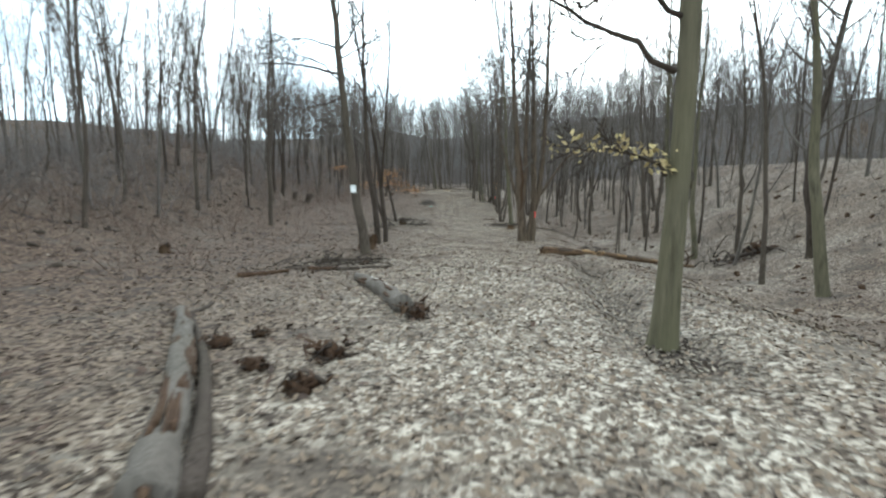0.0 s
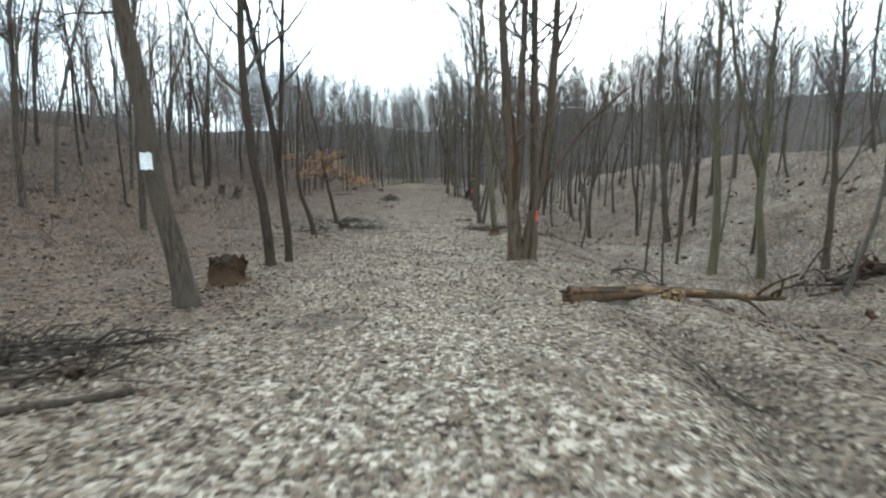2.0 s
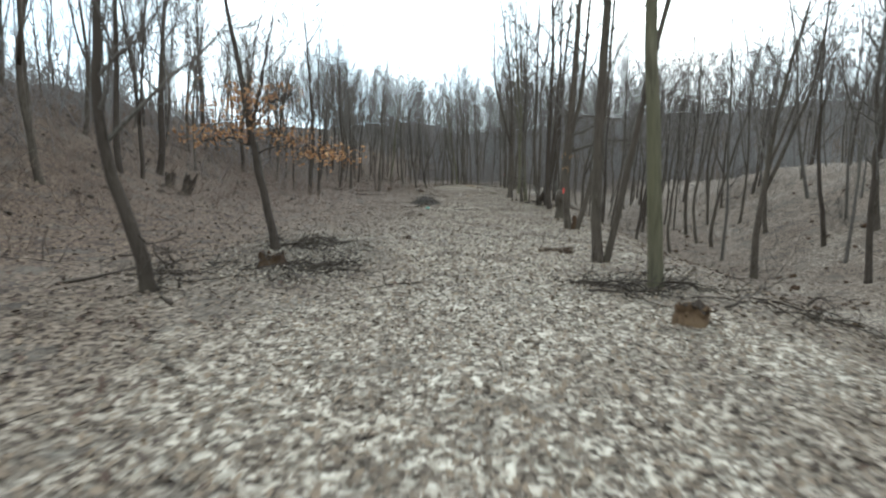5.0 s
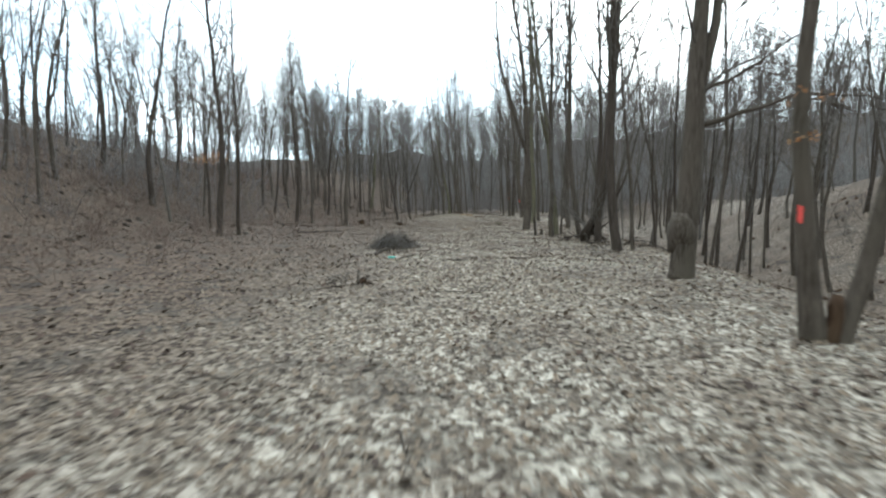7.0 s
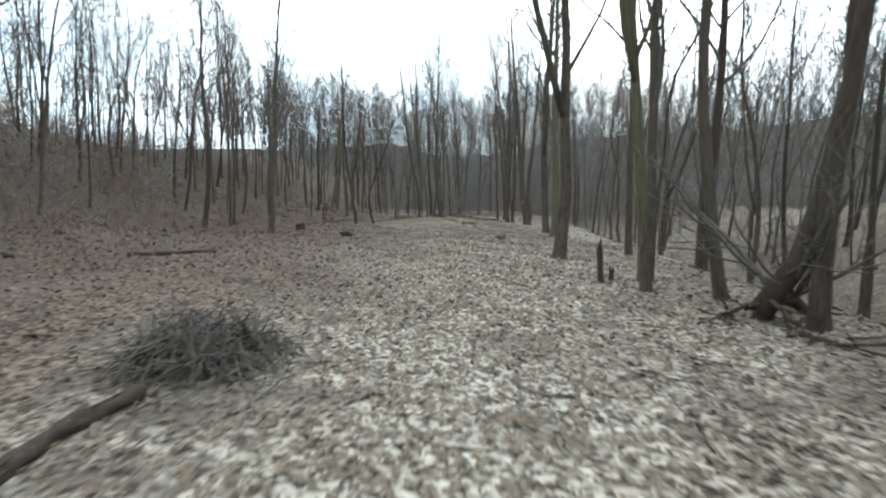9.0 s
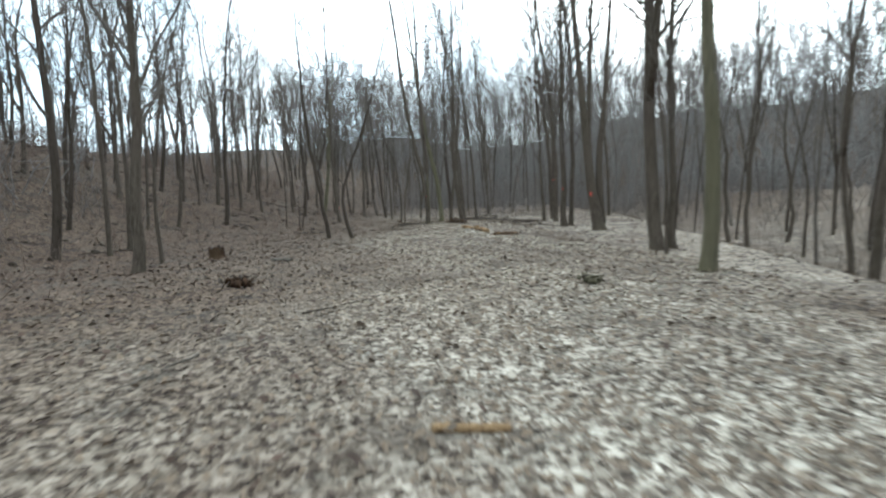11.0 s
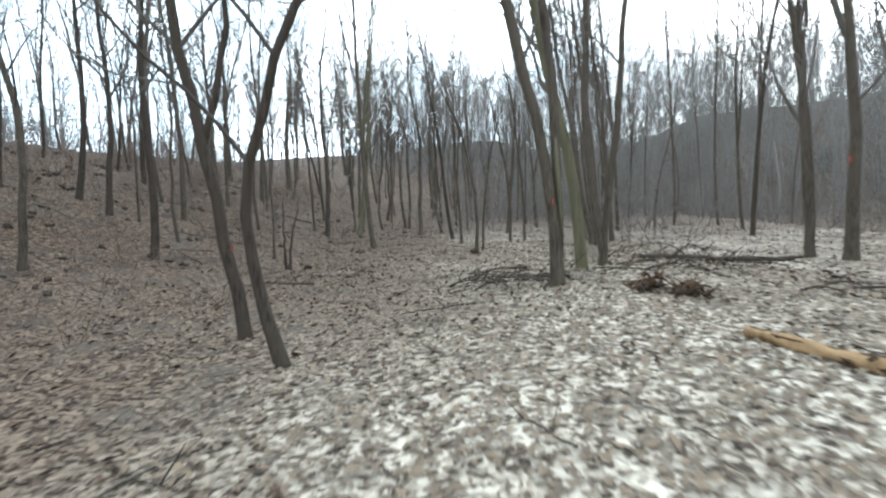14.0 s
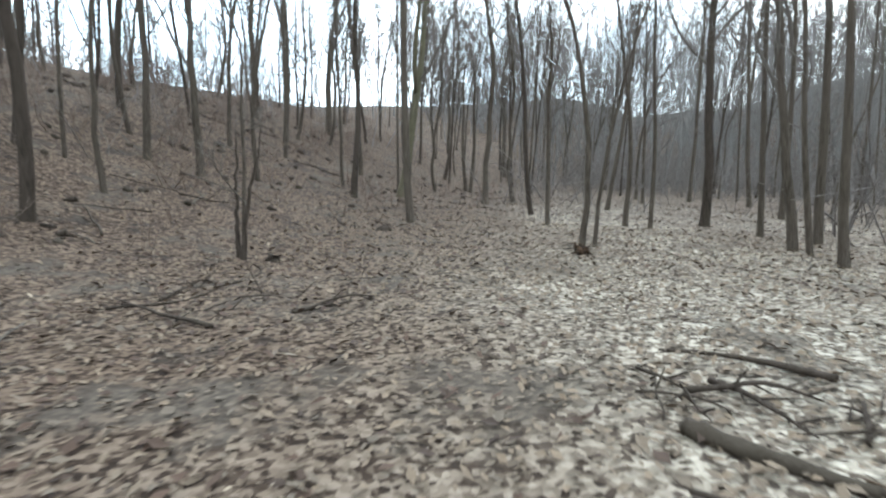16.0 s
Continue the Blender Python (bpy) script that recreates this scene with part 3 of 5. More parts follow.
def mass(name, label, templates, places, mat, seed):
    """Many trees as one mesh: turned and sized copies of a few."""
    r = np.random.default_rng(seed)
    vs, qs, n = [], [], 0
    for x, y, tall in places:
        v, q = templates[int(r.integers(len(templates)))]
        a, wide, lx, ly = r.uniform(0, 6.28), tall * r.uniform(0.8, 1.25), r.normal(0, 0.05), r.normal(0, 0.05)
        c, s = math.cos(a) * wide, math.sin(a) * wide
        out = np.empty_like(v)
        out[:, 2] = v[:, 2] * tall
        out[:, 0] = v[:, 0] * c - v[:, 1] * s + x + lx * out[:, 2]
        out[:, 1] = v[:, 0] * s + v[:, 1] * c + y + ly * out[:, 2]
        out[:, 2] += z_at(x, y) - 0.2
        vs.append(out), qs.append(q + n)
        n += len(v)
    ob = new(name, mesh_of(name, np.concatenate(vs), np.concatenate(qs), mat))
    return tagged(ob, label, "woods", kind="stuff")


def rough_tree(seed, height, r, limbs, shoots, thick, bends=3):
    """A simpler bare tree for the distance, as plain arrays."""
    g, wood = np.random.default_rng(seed), Wood()
    line = wander(g, (0, 0, 0), (0, 0, 1), height, 6, 0.09, 0.09)
    line[:, :2] -= line[0, :2]
    wood.tube(line, r * (1 - 0.94 * np.linspace(0, 1, 7) ** 0.8), 6, shut=False)
    for j in range(limbs):
        f = 0.16 + 0.80 * ((j + g.uniform()) / limbs) ** 0.75
        i = min(int(f * 6), 5)
        a = g.uniform(0, 6.28)
        at = line[i] + (line[i + 1] - line[i]) * (f * 6 - i)
        limb = wander(g, at, (math.cos(a) * 0.55, math.sin(a) * 0.55, 0.8), height * g.uniform(0.11, 0.24) * (1.1 - 0.3 * f), bends, 0.15, 0.12)
        wood.tube(limb, np.linspace(thick, thick * 0.4, bends + 1), 3, shut=False)
        for k in range(shoots):
            at = limb[0] + (limb[-1] - limb[0]) * g.uniform(0.3, 1)
            s = wander(g, at, g.normal(0, 0.55, 3) + (0, 0, 0.75), height * g.uniform(0.07, 0.17), 1, 0.1)
            wood.tube(s, (thick * 0.6, thick * 0.3), 3, shut=False)
    return np.concatenate(wood.v), np.concatenate(wood.q)


cells_taken = {}


def room(x, y, gap):
    """Whether no tree stands within the gap; books the place if so."""
    i, j = int(x // 4), int(y // 4)
    for a in range(i - 1, i + 2):
        for b in range(j - 1, j + 2):
            if any((x - u) ** 2 + (y - v) ** 2 < gap * gap for u, v in cells_taken.get((a, b), ())):
                return False
    cells_taken.setdefault((i, j), []).append((x, y))
    return True


for x, y in taken:
    room(x, y, 0.0)
for k in range(400):
    x, y = rng.uniform(-15, 9), rng.uniform(104, 137)
    if len([1 for u in scene.objects if u.get("group") == "trees closing the valley"]) < 34 and room(x, y, 2.6):
        key = kinds[int(rng.integers(len(kinds)))]
        plant(key, x, y, float(np.clip(rng.normal(0.18, 0.05), 0.10, 0.3)) * (0.7 if key[:4] == "thin" else 1), (rng.normal(0, 0.05), rng.normal(0, 0.04)), rng.uniform(0.95, 1.25), group="trees closing the valley")
for many, xs, ys, gap in ((46, (-34, -13.5), (36, 100), 2.4), (26, (-38, -17), (98, 128), 2.6), (24, (-32, -14.5), (82, 124), 2.0), (38, (-30, -6), (108, 152), 2.4), (28, (-32, -13.5), (14, 46), 2.3), (52, (13, 36), (12, 80), 2.2), (44, (8.5, 26), (60, 104), 1.8)):
    done = 0
    for k in range(600):
        x, y = rng.uniform(*xs), rng.uniform(*ys)
        if done < many and not open_ground(x, y) and room(x, y, gap):
            done += 1
            key = ("slim_a", "slim_b", "slim_c", "slim_d", "slim_d")[int(rng.integers(5))]
            plant(key, x, y, float(np.clip(rng.normal(0.20, 0.05), 0.10, 0.32)), (rng.normal(0.02, 0.05), rng.normal(0, 0.05)), rng.uniform(0.8, 1.15), group="trees of the hillside")
near_count, far_places, edge_places = 0, [], []
for k in range(1600):
    x, y = rng.uniform(-16, 36), rng.uniform(134, 178)
    if len(far_places) < 200 and room(x, y, 1.5):
        far_places.append((x, y, rng.uniform(0.8, 1.15)))
for k in range(26000):
    if k < 7000:
        x, y = rng.uniform(-40, 40), rng.uniform(-14, 138)
    else:
        x, y = rng.uniform(-110, 170), rng.uniform(10, 235)
    r = np.hypot(x, y - 50)
    if open_ground(x, y) or r > 190 or (r > 120 and y < 60):
        continue
    close = -38 < x < 38 and -8 < y < 136
    if close and near_count >= 12 and abs(x - float(trail_x(y))) < 13 or not room(x, y, (5.2 if 6 < x < 40 and y > 95 else 3.3 if 14 < x < 46 and y < 95 else 3.2 if x < -28 else 5.0 if x < -8 and 36 < y < 150 else 3.4 if 95 < y < 128 else 2.7) if r < 90 else (3.6 if y > 130 and x > -62 else 6.0) if x < -0.28 * (y - 50) and y > 95 else 2.6):
        continue
    if close and near_count < 12:
        near_count += 1
        key = kinds[int(rng.integers(len(kinds)))]
        d = float(np.clip(rng.normal(0.20, 0.06), 0.10, 0.36))
        plant(key, x, y, min(d, 0.2) if key == "thin_a" else d, (rng.normal(0.01, 0.045), rng.normal(0, 0.035)), rng.uniform(0.82, 1.08), group="trees of the wood")
    elif r < 125:
        far_places.append((x, y, rng.uniform(0.7, 1.15)))
    else:
        edge_places.append((x, y, rng.uniform(0.65, 1.15)))
near_places = [p for p in far_places if abs(p[0] - float(trail_x(p[1]))) < 44 and p[1] < 128]
far_places, edge_places = [p for p in far_places if p not in near_places][:700], edge_places[:760]
mass("bare_woods", "bare brown winter trees among the nearer wood", [rough_tree(80 + n, 18, 0.095, 15, 7, 0.015, 2) for n in range(10)], near_places[:330], WOOD_BARK, 10)
mass("far_woods", "bare grey-brown winter wood on the far slopes", [rough_tree(40 + n, 19, 0.085, 15, 7, 0.019, 2) for n in range(10)], far_places, HAZED_BARK, 8)
mass("ridge_woods", "hazy grey-brown woods along the ridge", [rough_tree(60 + n, 19, 0.13, 13, 4, 0.075, 1) for n in range(8)], edge_places, HAZED_BARK, 9)


# ---- trees with a shape of their own ----
def smooth_line(points, steps=14, seed=0, stray=0.015):
    """A smooth line with radii through a few places (x, y, z, r)."""
    p = np.array(points, float)
    t = np.r_[0, np.cumsum(np.linalg.norm(np.diff(p[:, :3], axis=0), axis=1))]
    s = np.linspace(0, t[-1], steps)
    out = np.stack([np.interp(s, t, p[:, n]) for n in range(4)], 1)
    for _ in range(2):
        out[1:-1] = 0.25 * out[:-2] + 0.5 * out[1:-1] + 0.25 * out[2:]
    out[1:-1, :3] += np.random.default_rng(seed).normal(0, stray, (steps - 2, 3))
    return out


def own_tree(name, x, y, stems, label, skin=BARK, seed=1, branches=(), twigs=9, limb_mat=None, bare=()):
    """A tree of one or more stems; branches: lines of their own; further limbs grow high on the stems."""
    rng = np.random.default_rng(seed)
    tree = empty_at(name, Matrix.Translation((x, y, z_at(x, y))))
    crown = Wood()
    for n, points in enumerate(stems):
        ln = smooth_line(points, 18, seed + n)
        low = points[0][2] < 0.1
        if low:
            ln[0, 2] -= 0.2
            extra = np.linspace(ln[0], ln[1], 5)[:-1]
            ln = np.vstack([extra, ln[1:]])
        part("trunk" if n == 0 else "stem", Wood().tube(ln[:, :3], ln[:, 3], 14, 0.035, rng, 0.5 if low else 0.0).mesh("stem", skin), tree)
        for k in range(twigs):
            f = rng.uniform(0.36, 0.97)
            i = min(int(f * (len(ln) - 1)), len(ln) - 2)
            a = rng.uniform(0, 6.28)
            size = rng.uniform(1.2, 3.4) * min(1.0, 0.25 + ln[i, 3] / 0.08)
            limb = wander(rng, ln[i, :3], (math.cos(a) * 0.7, math.sin(a) * 0.7, 0.7), size, 6, 0.14, 0.08)
            q = min(ln[i, 3] * 0.5, 0.014 + 0.012 * size)
            crown.tube(limb, np.linspace(q, q * 0.2, 7), 5, shut=False)
            spray(crown, rng, limb, q, 1, 3, 5)
    if twigs:
        part("crown", crown.mesh("crown", TWIG), tree)
    for n, points in enumerate(branches):
        ln = smooth_line(points, 10, seed + 50 + n, 0.03)
        limb = Wood().tube(ln[:, :3], ln[:, 3], 8)
        spray(limb, rng, ln[:, :3], ln[:, 3].mean(), 1, 3, 11, 0.8, 0.38, 0.02)
        part("limb", limb.mesh("limb", limb_mat or skin), tree)
    return tagged(tree, label, "tree", "trees along the track")


def leaf_clump(centres, count, size, mat, seed, name="foliage"):
    """Withered leaves hanging about some places (x, y, z, radius)."""
    rng = np.random.default_rng(seed)
    v, q = [], []
    for cx, cy, cz, rad in centres:
        for k in range(count):
            p = np.array((cx, cy, cz)) + rng.normal(0, 0.5, 3) * (rad, rad, rad * 0.45)
            a = rng.normal(0, 1, 3)
            a /= np.linalg.norm(a)
            b = np.cross(a, rng.normal(0, 1, 3))
            b /= np.linalg.norm(b)
            s = size * rng.uniform(0.6, 1.3)
            n = 6 * (len(v) // 6)
            c = np.cross(a, b) * s * 0.2
            v += [p - a * s, p - b * s * 0.5 + c, p + a * s * 0.9, p, p + b * s * 0.5 + c, p]
            v[-3], v[-1] = p - a * s * 0.1, p - a * s * 0.1
            q += [(n, n + 1, n + 2, n + 3), (n, n + 3, n + 2, n + 4)]
    return mesh_of(name, v, q, mat, False)


def paint_mark(parent, centre, width, height, r, side, mat, name, label):
    """A patch of paint or a small plate wrapped on a trunk, facing one side (degrees from +x)."""
    a = np.radians(side + np.linspace(-1, 1, 7) * np.degrees(width / 2 / r))
    v = []
    for z in (-height / 2, 0, height / 2):
        for out in a:
            v.append((centre[0] + math.cos(out) * r, centre[1] + math.sin(out) * r, centre[2] + z + 0.012 * math.sin(out * 9)))
    q = [(i * 7 + j, i * 7 + j + 1, (i + 1) * 7 + j + 1, (i + 1) * 7 + j) for i in range(2) for j in range(6)]
    return part(name, mesh_of(name, v, q, mat), parent, label)


# the smooth tree close by the track, with one limb of pale leaves
tree = own_tree("roadside_tree", 2.75, 6.38, [[(-0.03, 0, 0, 0.175), (0.0, 0, 0.5, 0.138), (0.08, 0, 3, 0.125), (0.14, 0.05, 7, 0.115), (0.3, 0.3, 16, 0.02)]],
                "bare tree with smooth olive bark close to the track", SMOOTH, 101,
                [[(-0.05, 0, 3.35, 0.04), (-0.7, 0, 3.75, 0.03), (-1.2, 0, 3.9, 0.022), (-2.3, -0.1, 4.6, 0.008)],
                 [(0, 0, 3.95, 0.035), (-0.5, -0.2, 4.15, 0.025), (-1.6, -0.3, 4.3, 0.008)],
                 [(-0.1, 0, 2.15, 0.035), (-0.22, 0, 2.35, 0.022), (-0.55, 0, 2.47, 0.015), (-1.5, 0, 2.52, 0.006)]], 6, DARK_BARK)
part("foliage", leaf_clump([(-0.3, 0, 2.42, 0.2), (-0.6, 0, 2.5, 0.3), (-0.9, 0, 2.55, 0.3), (-1.25, 0, 2.52, 0.3), (-0.15, 0, 2.28, 0.2)], 26, 0.05, PALE_LEAF, 3), tree, "pale withered leaves")

# the waymarked tree
tree = own_tree("waymarked_tree", -2.76, 19.1, [[(0, 0, 0, 0.20), (-0.09, 0, 0.6, 0.155), (-0.38, -0.06, 2.3, 0.14), (-0.7, -0.15, 6, 0.115), (-1.2, -0.3, 15, 0.02)]],
                "leaning grey-brown tree with a white waymark", BARK, 102,
                [[(-0.71, -0.15, 6.3, 0.05), (-1.6, -0.2, 6.5, 0.035), (-2.8, -0.2, 6.7, 0.025), (-4.6, -0.3, 6.6, 0.008)],
                 [(-0.66, -0.13, 5.5, 0.04), (-1.5, -0.5, 5.2, 0.025), (-3.2, -0.9, 5.0, 0.008)],
                 [(-0.76, -0.16, 7.1, 0.04), (-1.8, 0.2, 7.6, 0.025), (-3.6, 0.4, 7.5, 0.008)],
                 [(-0.70, -0.15, 6.0, 0.035), (-1.2, -0.6, 6.6, 0.025), (-2.4, -1.2, 6.9, 0.008)],
                 [(-0.74, -0.16, 6.8, 0.03), (0.3, -0.2, 7.2, 0.02), (1.2, -0.3, 7.9, 0.006)],
                 [(-0.58, -0.11, 4.6, 0.025), (-1.1, -0.3, 4.5, 0.015), (-2.2, -0.5, 4.3, 0.005)]], 8, DARK_BARK)
paint_mark(tree, (-0.39, -0.06, 2.38), 0.20, 0.26, 0.155, -90, WHITE_PAINT, "waymark", "white square waymark plate")

# the many-stemmed tree
tree = own_tree("many_stemmed_tree", 4.0, 25.85,
                [[(-0.13, 0, 0, 0.24), (-0.15, 0, 1.1, 0.185), (-0.24, 0, 2.3, 0.155), (-0.5, 0, 5.2, 0.12), (-0.9, 0.2, 14, 0.02)],
                 [(-0.2, 0.03, 1.5, 0.15), (0.0, 0.1, 3, 0.12), (0.03, 0.2, 5.2, 0.095), (0.3, 0.5, 13, 0.015)],
                 [(-0.3, 0, 1.8, 0.08), (-0.8, 0, 3.4, 0.055), (-1.3, 0, 5.2, 0.04), (-1.7, 0.3, 10, 0.01)],
                 [(0.15, 0.06, 0, 0.20), (0.30, 0.1, 1.2, 0.15), (0.72, 0.1, 2.4, 0.125), (0.92, 0.1, 5.2, 0.11), (1.1, 0.1, 14, 0.015)],
                 [(0.42, 0.1, 1.3, 0.13), (0.40, 0.2, 3, 0.105), (0.38, 0.2, 5.2, 0.09), (0.2, 0.3, 13, 0.015)],
                 [(0.34, -0.16, 0, 0.10), (0.46, -0.16, 1.5, 0.08), (0.42, -0.1, 4, 0.06), (0.3, 0, 9, 0.01)]],
                "many-stemmed old tree with torn brown bark", TORN_BARK, 103,
                [[(0.7, 0.1, 2.2, 0.06), (1.3, 0.1, 3.2, 0.05), (2.3, 0.1, 4.4, 0.04), (4.0, 0.1, 5.6, 0.012)]], 17)
paint_mark(tree, (0.445, -0.16, 1.32), 0.08, 0.30, 0.082, -95, RED_PAINT, "paint_mark", "red paint stripe")
part("bare_strip", Wood().tube(smooth_line([(-0.25, -0.14, 1.5, 0.03), (-0.18, -0.13, 2.2, 0.09), (-0.2, -0.08, 3.4, 0.05), (-0.3, -0.03, 4.4, 0.02)], 9, 3)[:, :3], (0.02, 0.05, 0.08, 0.09, 0.09, 0.08, 0.06, 0.04, 0.02), 8).mesh("bare_strip", ROTTEN), tree, "stripped brown wood")

own_tree("crooked_snag", -3.72, 34.4, [[(0, 0, 0, 0.12), (-0.2, 0, 1.1, 0.10), (-0.62, 0, 1.85, 0.09), (-0.62, 0, 3, 0.075), (-0.5, 0.05, 5.2, 0.05), (-0.4, 0.1, 8, 0.01)]],
         "dark crooked young tree bent at chest height", DARK_BARK, 105, [[(-0.2, 0, 1.0, 0.02), (0.2, 0, 0.6, 0.015), (0.5, 0, 0.1, 0.006)]], 5)
tree = own_tree("copper_leaved_tree", -3.40, 38.95, [[(0, 0, 0, 0.11), (-0.34, 0, 1.7, 0.085), (-0.46, 0, 2.3, 0.075), (-0.8, 0, 4.4, 0.055), (-1.5, 0.2, 8, 0.01)],
                                                    [(-0.6, 0, 2.5, 0.05), (-0.3, 0.1, 4.0, 0.035), (0.1, 0.2, 6, 0.01)]],
                "young tree with withered copper leaves", DARK_BARK, 106,
                [[(-0.55, 0, 2.3, 0.025), (0.2, 0.1, 2.5, 0.015), (1.1, 0.2, 2.3, 0.006)], [(-0.6, 0, 2.5, 0.025), (-1.3, 0.2, 2.7, 0.015), (-1.9, 0.3, 2.6, 0.006)],
                 [(-0.75, 0, 3.0, 0.02), (0, -0.4, 3.4, 0.012), (0.7, -0.6, 3.5, 0.005)]], 6)
part("foliage", leaf_clump([(-0.4, 0, 3.0, 0.8), (0.2, 0.1, 2.7, 0.8), (0.9, 0.2, 2.4, 0.7), (-1.2, 0.2, 2.75, 0.6), (-0.6, 0, 3.5, 0.9), (-0.1, -0.3, 3.6, 0.7), (-1.9, 0.3, 2.7, 0.7), (1.4, 0.3, 2.3, 0.6), (-1.1, -0.2, 3.3, 0.8)], 115, 0.055, ORANGE, 5), tree, "withered copper leaves")

up = 4.1 - z_at(-13.4, 69.0)
tree = own_tree("copper_leaved_tree", -13.4, 69.0, [[(0, 0, 0, 0.08), (0.05, 0, up * 0.5, 0.065), (-0.05, 0, up, 0.05), (0.1, 0.1, up + 6, 0.012)]],
                "slim bank tree with one tuft of copper leaves", DARK_BARK, 116, (), 6)
part("foliage", leaf_clump([(0.2, -0.1, up, 0.7), (0.7, -0.1, up + 0.15, 0.6), (-0.3, 0, up - 0.1, 0.5)], 80, 0.06, ORANGE, 8), tree, "withered copper leaves")
own_tree("young_tree", -10.06, 98.34, [[(0, 0, 0, 0.06), (0.05, 0, 0.6, 0.04), (0.3, 0, 1.6, 0.02), (0.5, 0, 2.4, 0.006)], [(-0.15, 0.1, 0, 0.05), (-0.2, 0.1, 1.0, 0.03), (-0.15, 0.1, 2.3, 0.01)]],
         "small crooked bush-like tree on the leafy flat", DARK_BARK, 117, (), 1)
tree = own_tree("forked_tree", 4.86, 46.1,
                [[(-0.06, 0, 0, 0.13), (-0.22, 0, 0.5, 0.10), (-0.34, 0, 1.3, 0.088), (-0.30, 0, 2.7, 0.078), (-0.22, 0, 5, 0.065), (0.0, 0.2, 13, 0.012)],
                 [(0.12, 0, 0, 0.12), (0.38, 0, 0.45, 0.085), (0.55, 0, 1.2, 0.078), (0.82, 0, 2.6, 0.07), (1.0, 0, 5, 0.06), (1.2, 0.2, 12, 0.012)]],
                "tree forking at the ground with a red stripe", BARK, 107,
                [[(0.9, 0, 4.1, 0.03), (0.2, 0.1, 4.0, 0.02), (-0.9, 0.2, 3.8, 0.008)]], 7)
part("stub", Wood().tube(smooth_line([(0.05, 0, -0.1, 0.12), (0.1, -0.05, 0.3, 0.09), (0.12, -0.05, 0.52, 0.08)], 6)[:, :3], (0.12, 0.12, 0.1, 0.09, 0.09, 0.06), 9, 0.1, np.random.default_rng(2)).mesh("stub", ROTTEN), tree, "broken rotten stub")
paint_mark(tree, (-0.335, 0, 1.4), 0.06, 0.18, 0.096, -95, RED_PAINT, "paint_mark", "red paint stripe")
part("foliage", leaf_clump([(-0.30, -0.1, 2.2, 0.2), (-0.25, 0, 2.6, 0.25)], 14, 0.04, ORANGE, 6), tree, "withered orange leaves")

tree = own_tree("burred_tree", 5.22, 51.0, [[(0, 0, 0, 0.235), (0.02, 0, 0.8, 0.225), (0.1, 0, 1.6, 0.20), (0.22, 0, 3.4, 0.185), (0.32, 0, 6, 0.13), (0.5, 0.2, 15, 0.02)],
                                          [(0.2, 0, 3.2, 0.11), (0.45, 0, 4.2, 0.10), (0.7, 0.1, 6, 0.08), (1.0, 0.3, 13, 0.015)]],
                "stout dark tree with a swollen burr near its foot", BARK, 115,
                [[(0.25, 0, 2.95, 0.055), (0.8, -0.1, 3.1, 0.045), (1.4, -0.2, 3.4, 0.035), (2.6, -0.3, 3.5, 0.02), (4.0, -0.4, 3.3, 0.006)],
                 [(0.3, 0, 3.6, 0.04), (1.2, -0.1, 4.0, 0.03), (2.4, -0.2, 4.9, 0.008)]], 12)
part("burr", Wood().tube([(-0.02, 0, 0.5), (-0.03, 0, 0.66), (-0.05, -0.02, 0.82), (-0.04, -0.02, 0.98), (0.02, 0, 1.12), (0.04, 0, 1.26)], (0.20, 0.235, 0.265, 0.27, 0.24, 0.19), 16, 0.16, np.random.default_rng(4)).mesh("burr", BARK), tree, "knobbly swollen burr")
own_tree("leaning_tree", 5.25, 60.75, [[(0, 0, 0.1, 0.16), (0.5, 0, 0.5, 0.15), (0.85, 0, 1.5, 0.135), (1.0, 0, 3, 0.12), (1.2, 0, 7, 0.10), (1.7, 0.3, 15, 0.015)],
                                      [(0.1, 0.1, 0, 0.15), (0.2, 0.1, 0.25, 0.13), (0.5, 0.15, 0.3, 0.10), (0.95, 0.2, 0.02, 0.06)]],
         "heavy dark tree leaning up from a low root", DARK_BARK, 108, [[(0, 0, 0.3, 0.04), (-0.4, -0.2, 0.25, 0.03), (-0.9, -0.5, 0.05, 0.01)], [(0.1, 0, 0.3, 0.04), (0.1, -0.6, 0.2, 0.03), (-0.1, -1.3, 0.05, 0.01)]], 8)
tree = own_tree("many_stemmed_tree", 5.85, 88.9,
         [[(0, 0, 0, 0.26), (-0.25, 0, 0.8, 0.2), (-0.5, 0, 3, 0.17), (-0.75, 0.1, 6, 0.13), (-1.6, 0.2, 15, 0.015)],
          [(0.1, 0.1, 0.3, 0.16), (-0.1, 0.1, 2.5, 0.13), (0.3, 0.2, 6, 0.1), (0.7, 0.4, 14, 0.012)],
          [(-0.45, 0, 3, 0.1), (-0.4, 0.1, 6, 0.09), (-0.2, 0.2, 13, 0.012)]],
         "heavy tree of several stems with flared roots", BARK, 109, [[(-0.6, 0, 4.6, 0.04), (-2.0, 0, 6.0, 0.03), (-4.5, 0, 6.8, 0.01)]], 8)
paint_mark(tree, (-0.33, 0, 1.5), 0.08, 0.17, 0.215, -115, RED_PAINT, "paint_mark", "red paint dab")
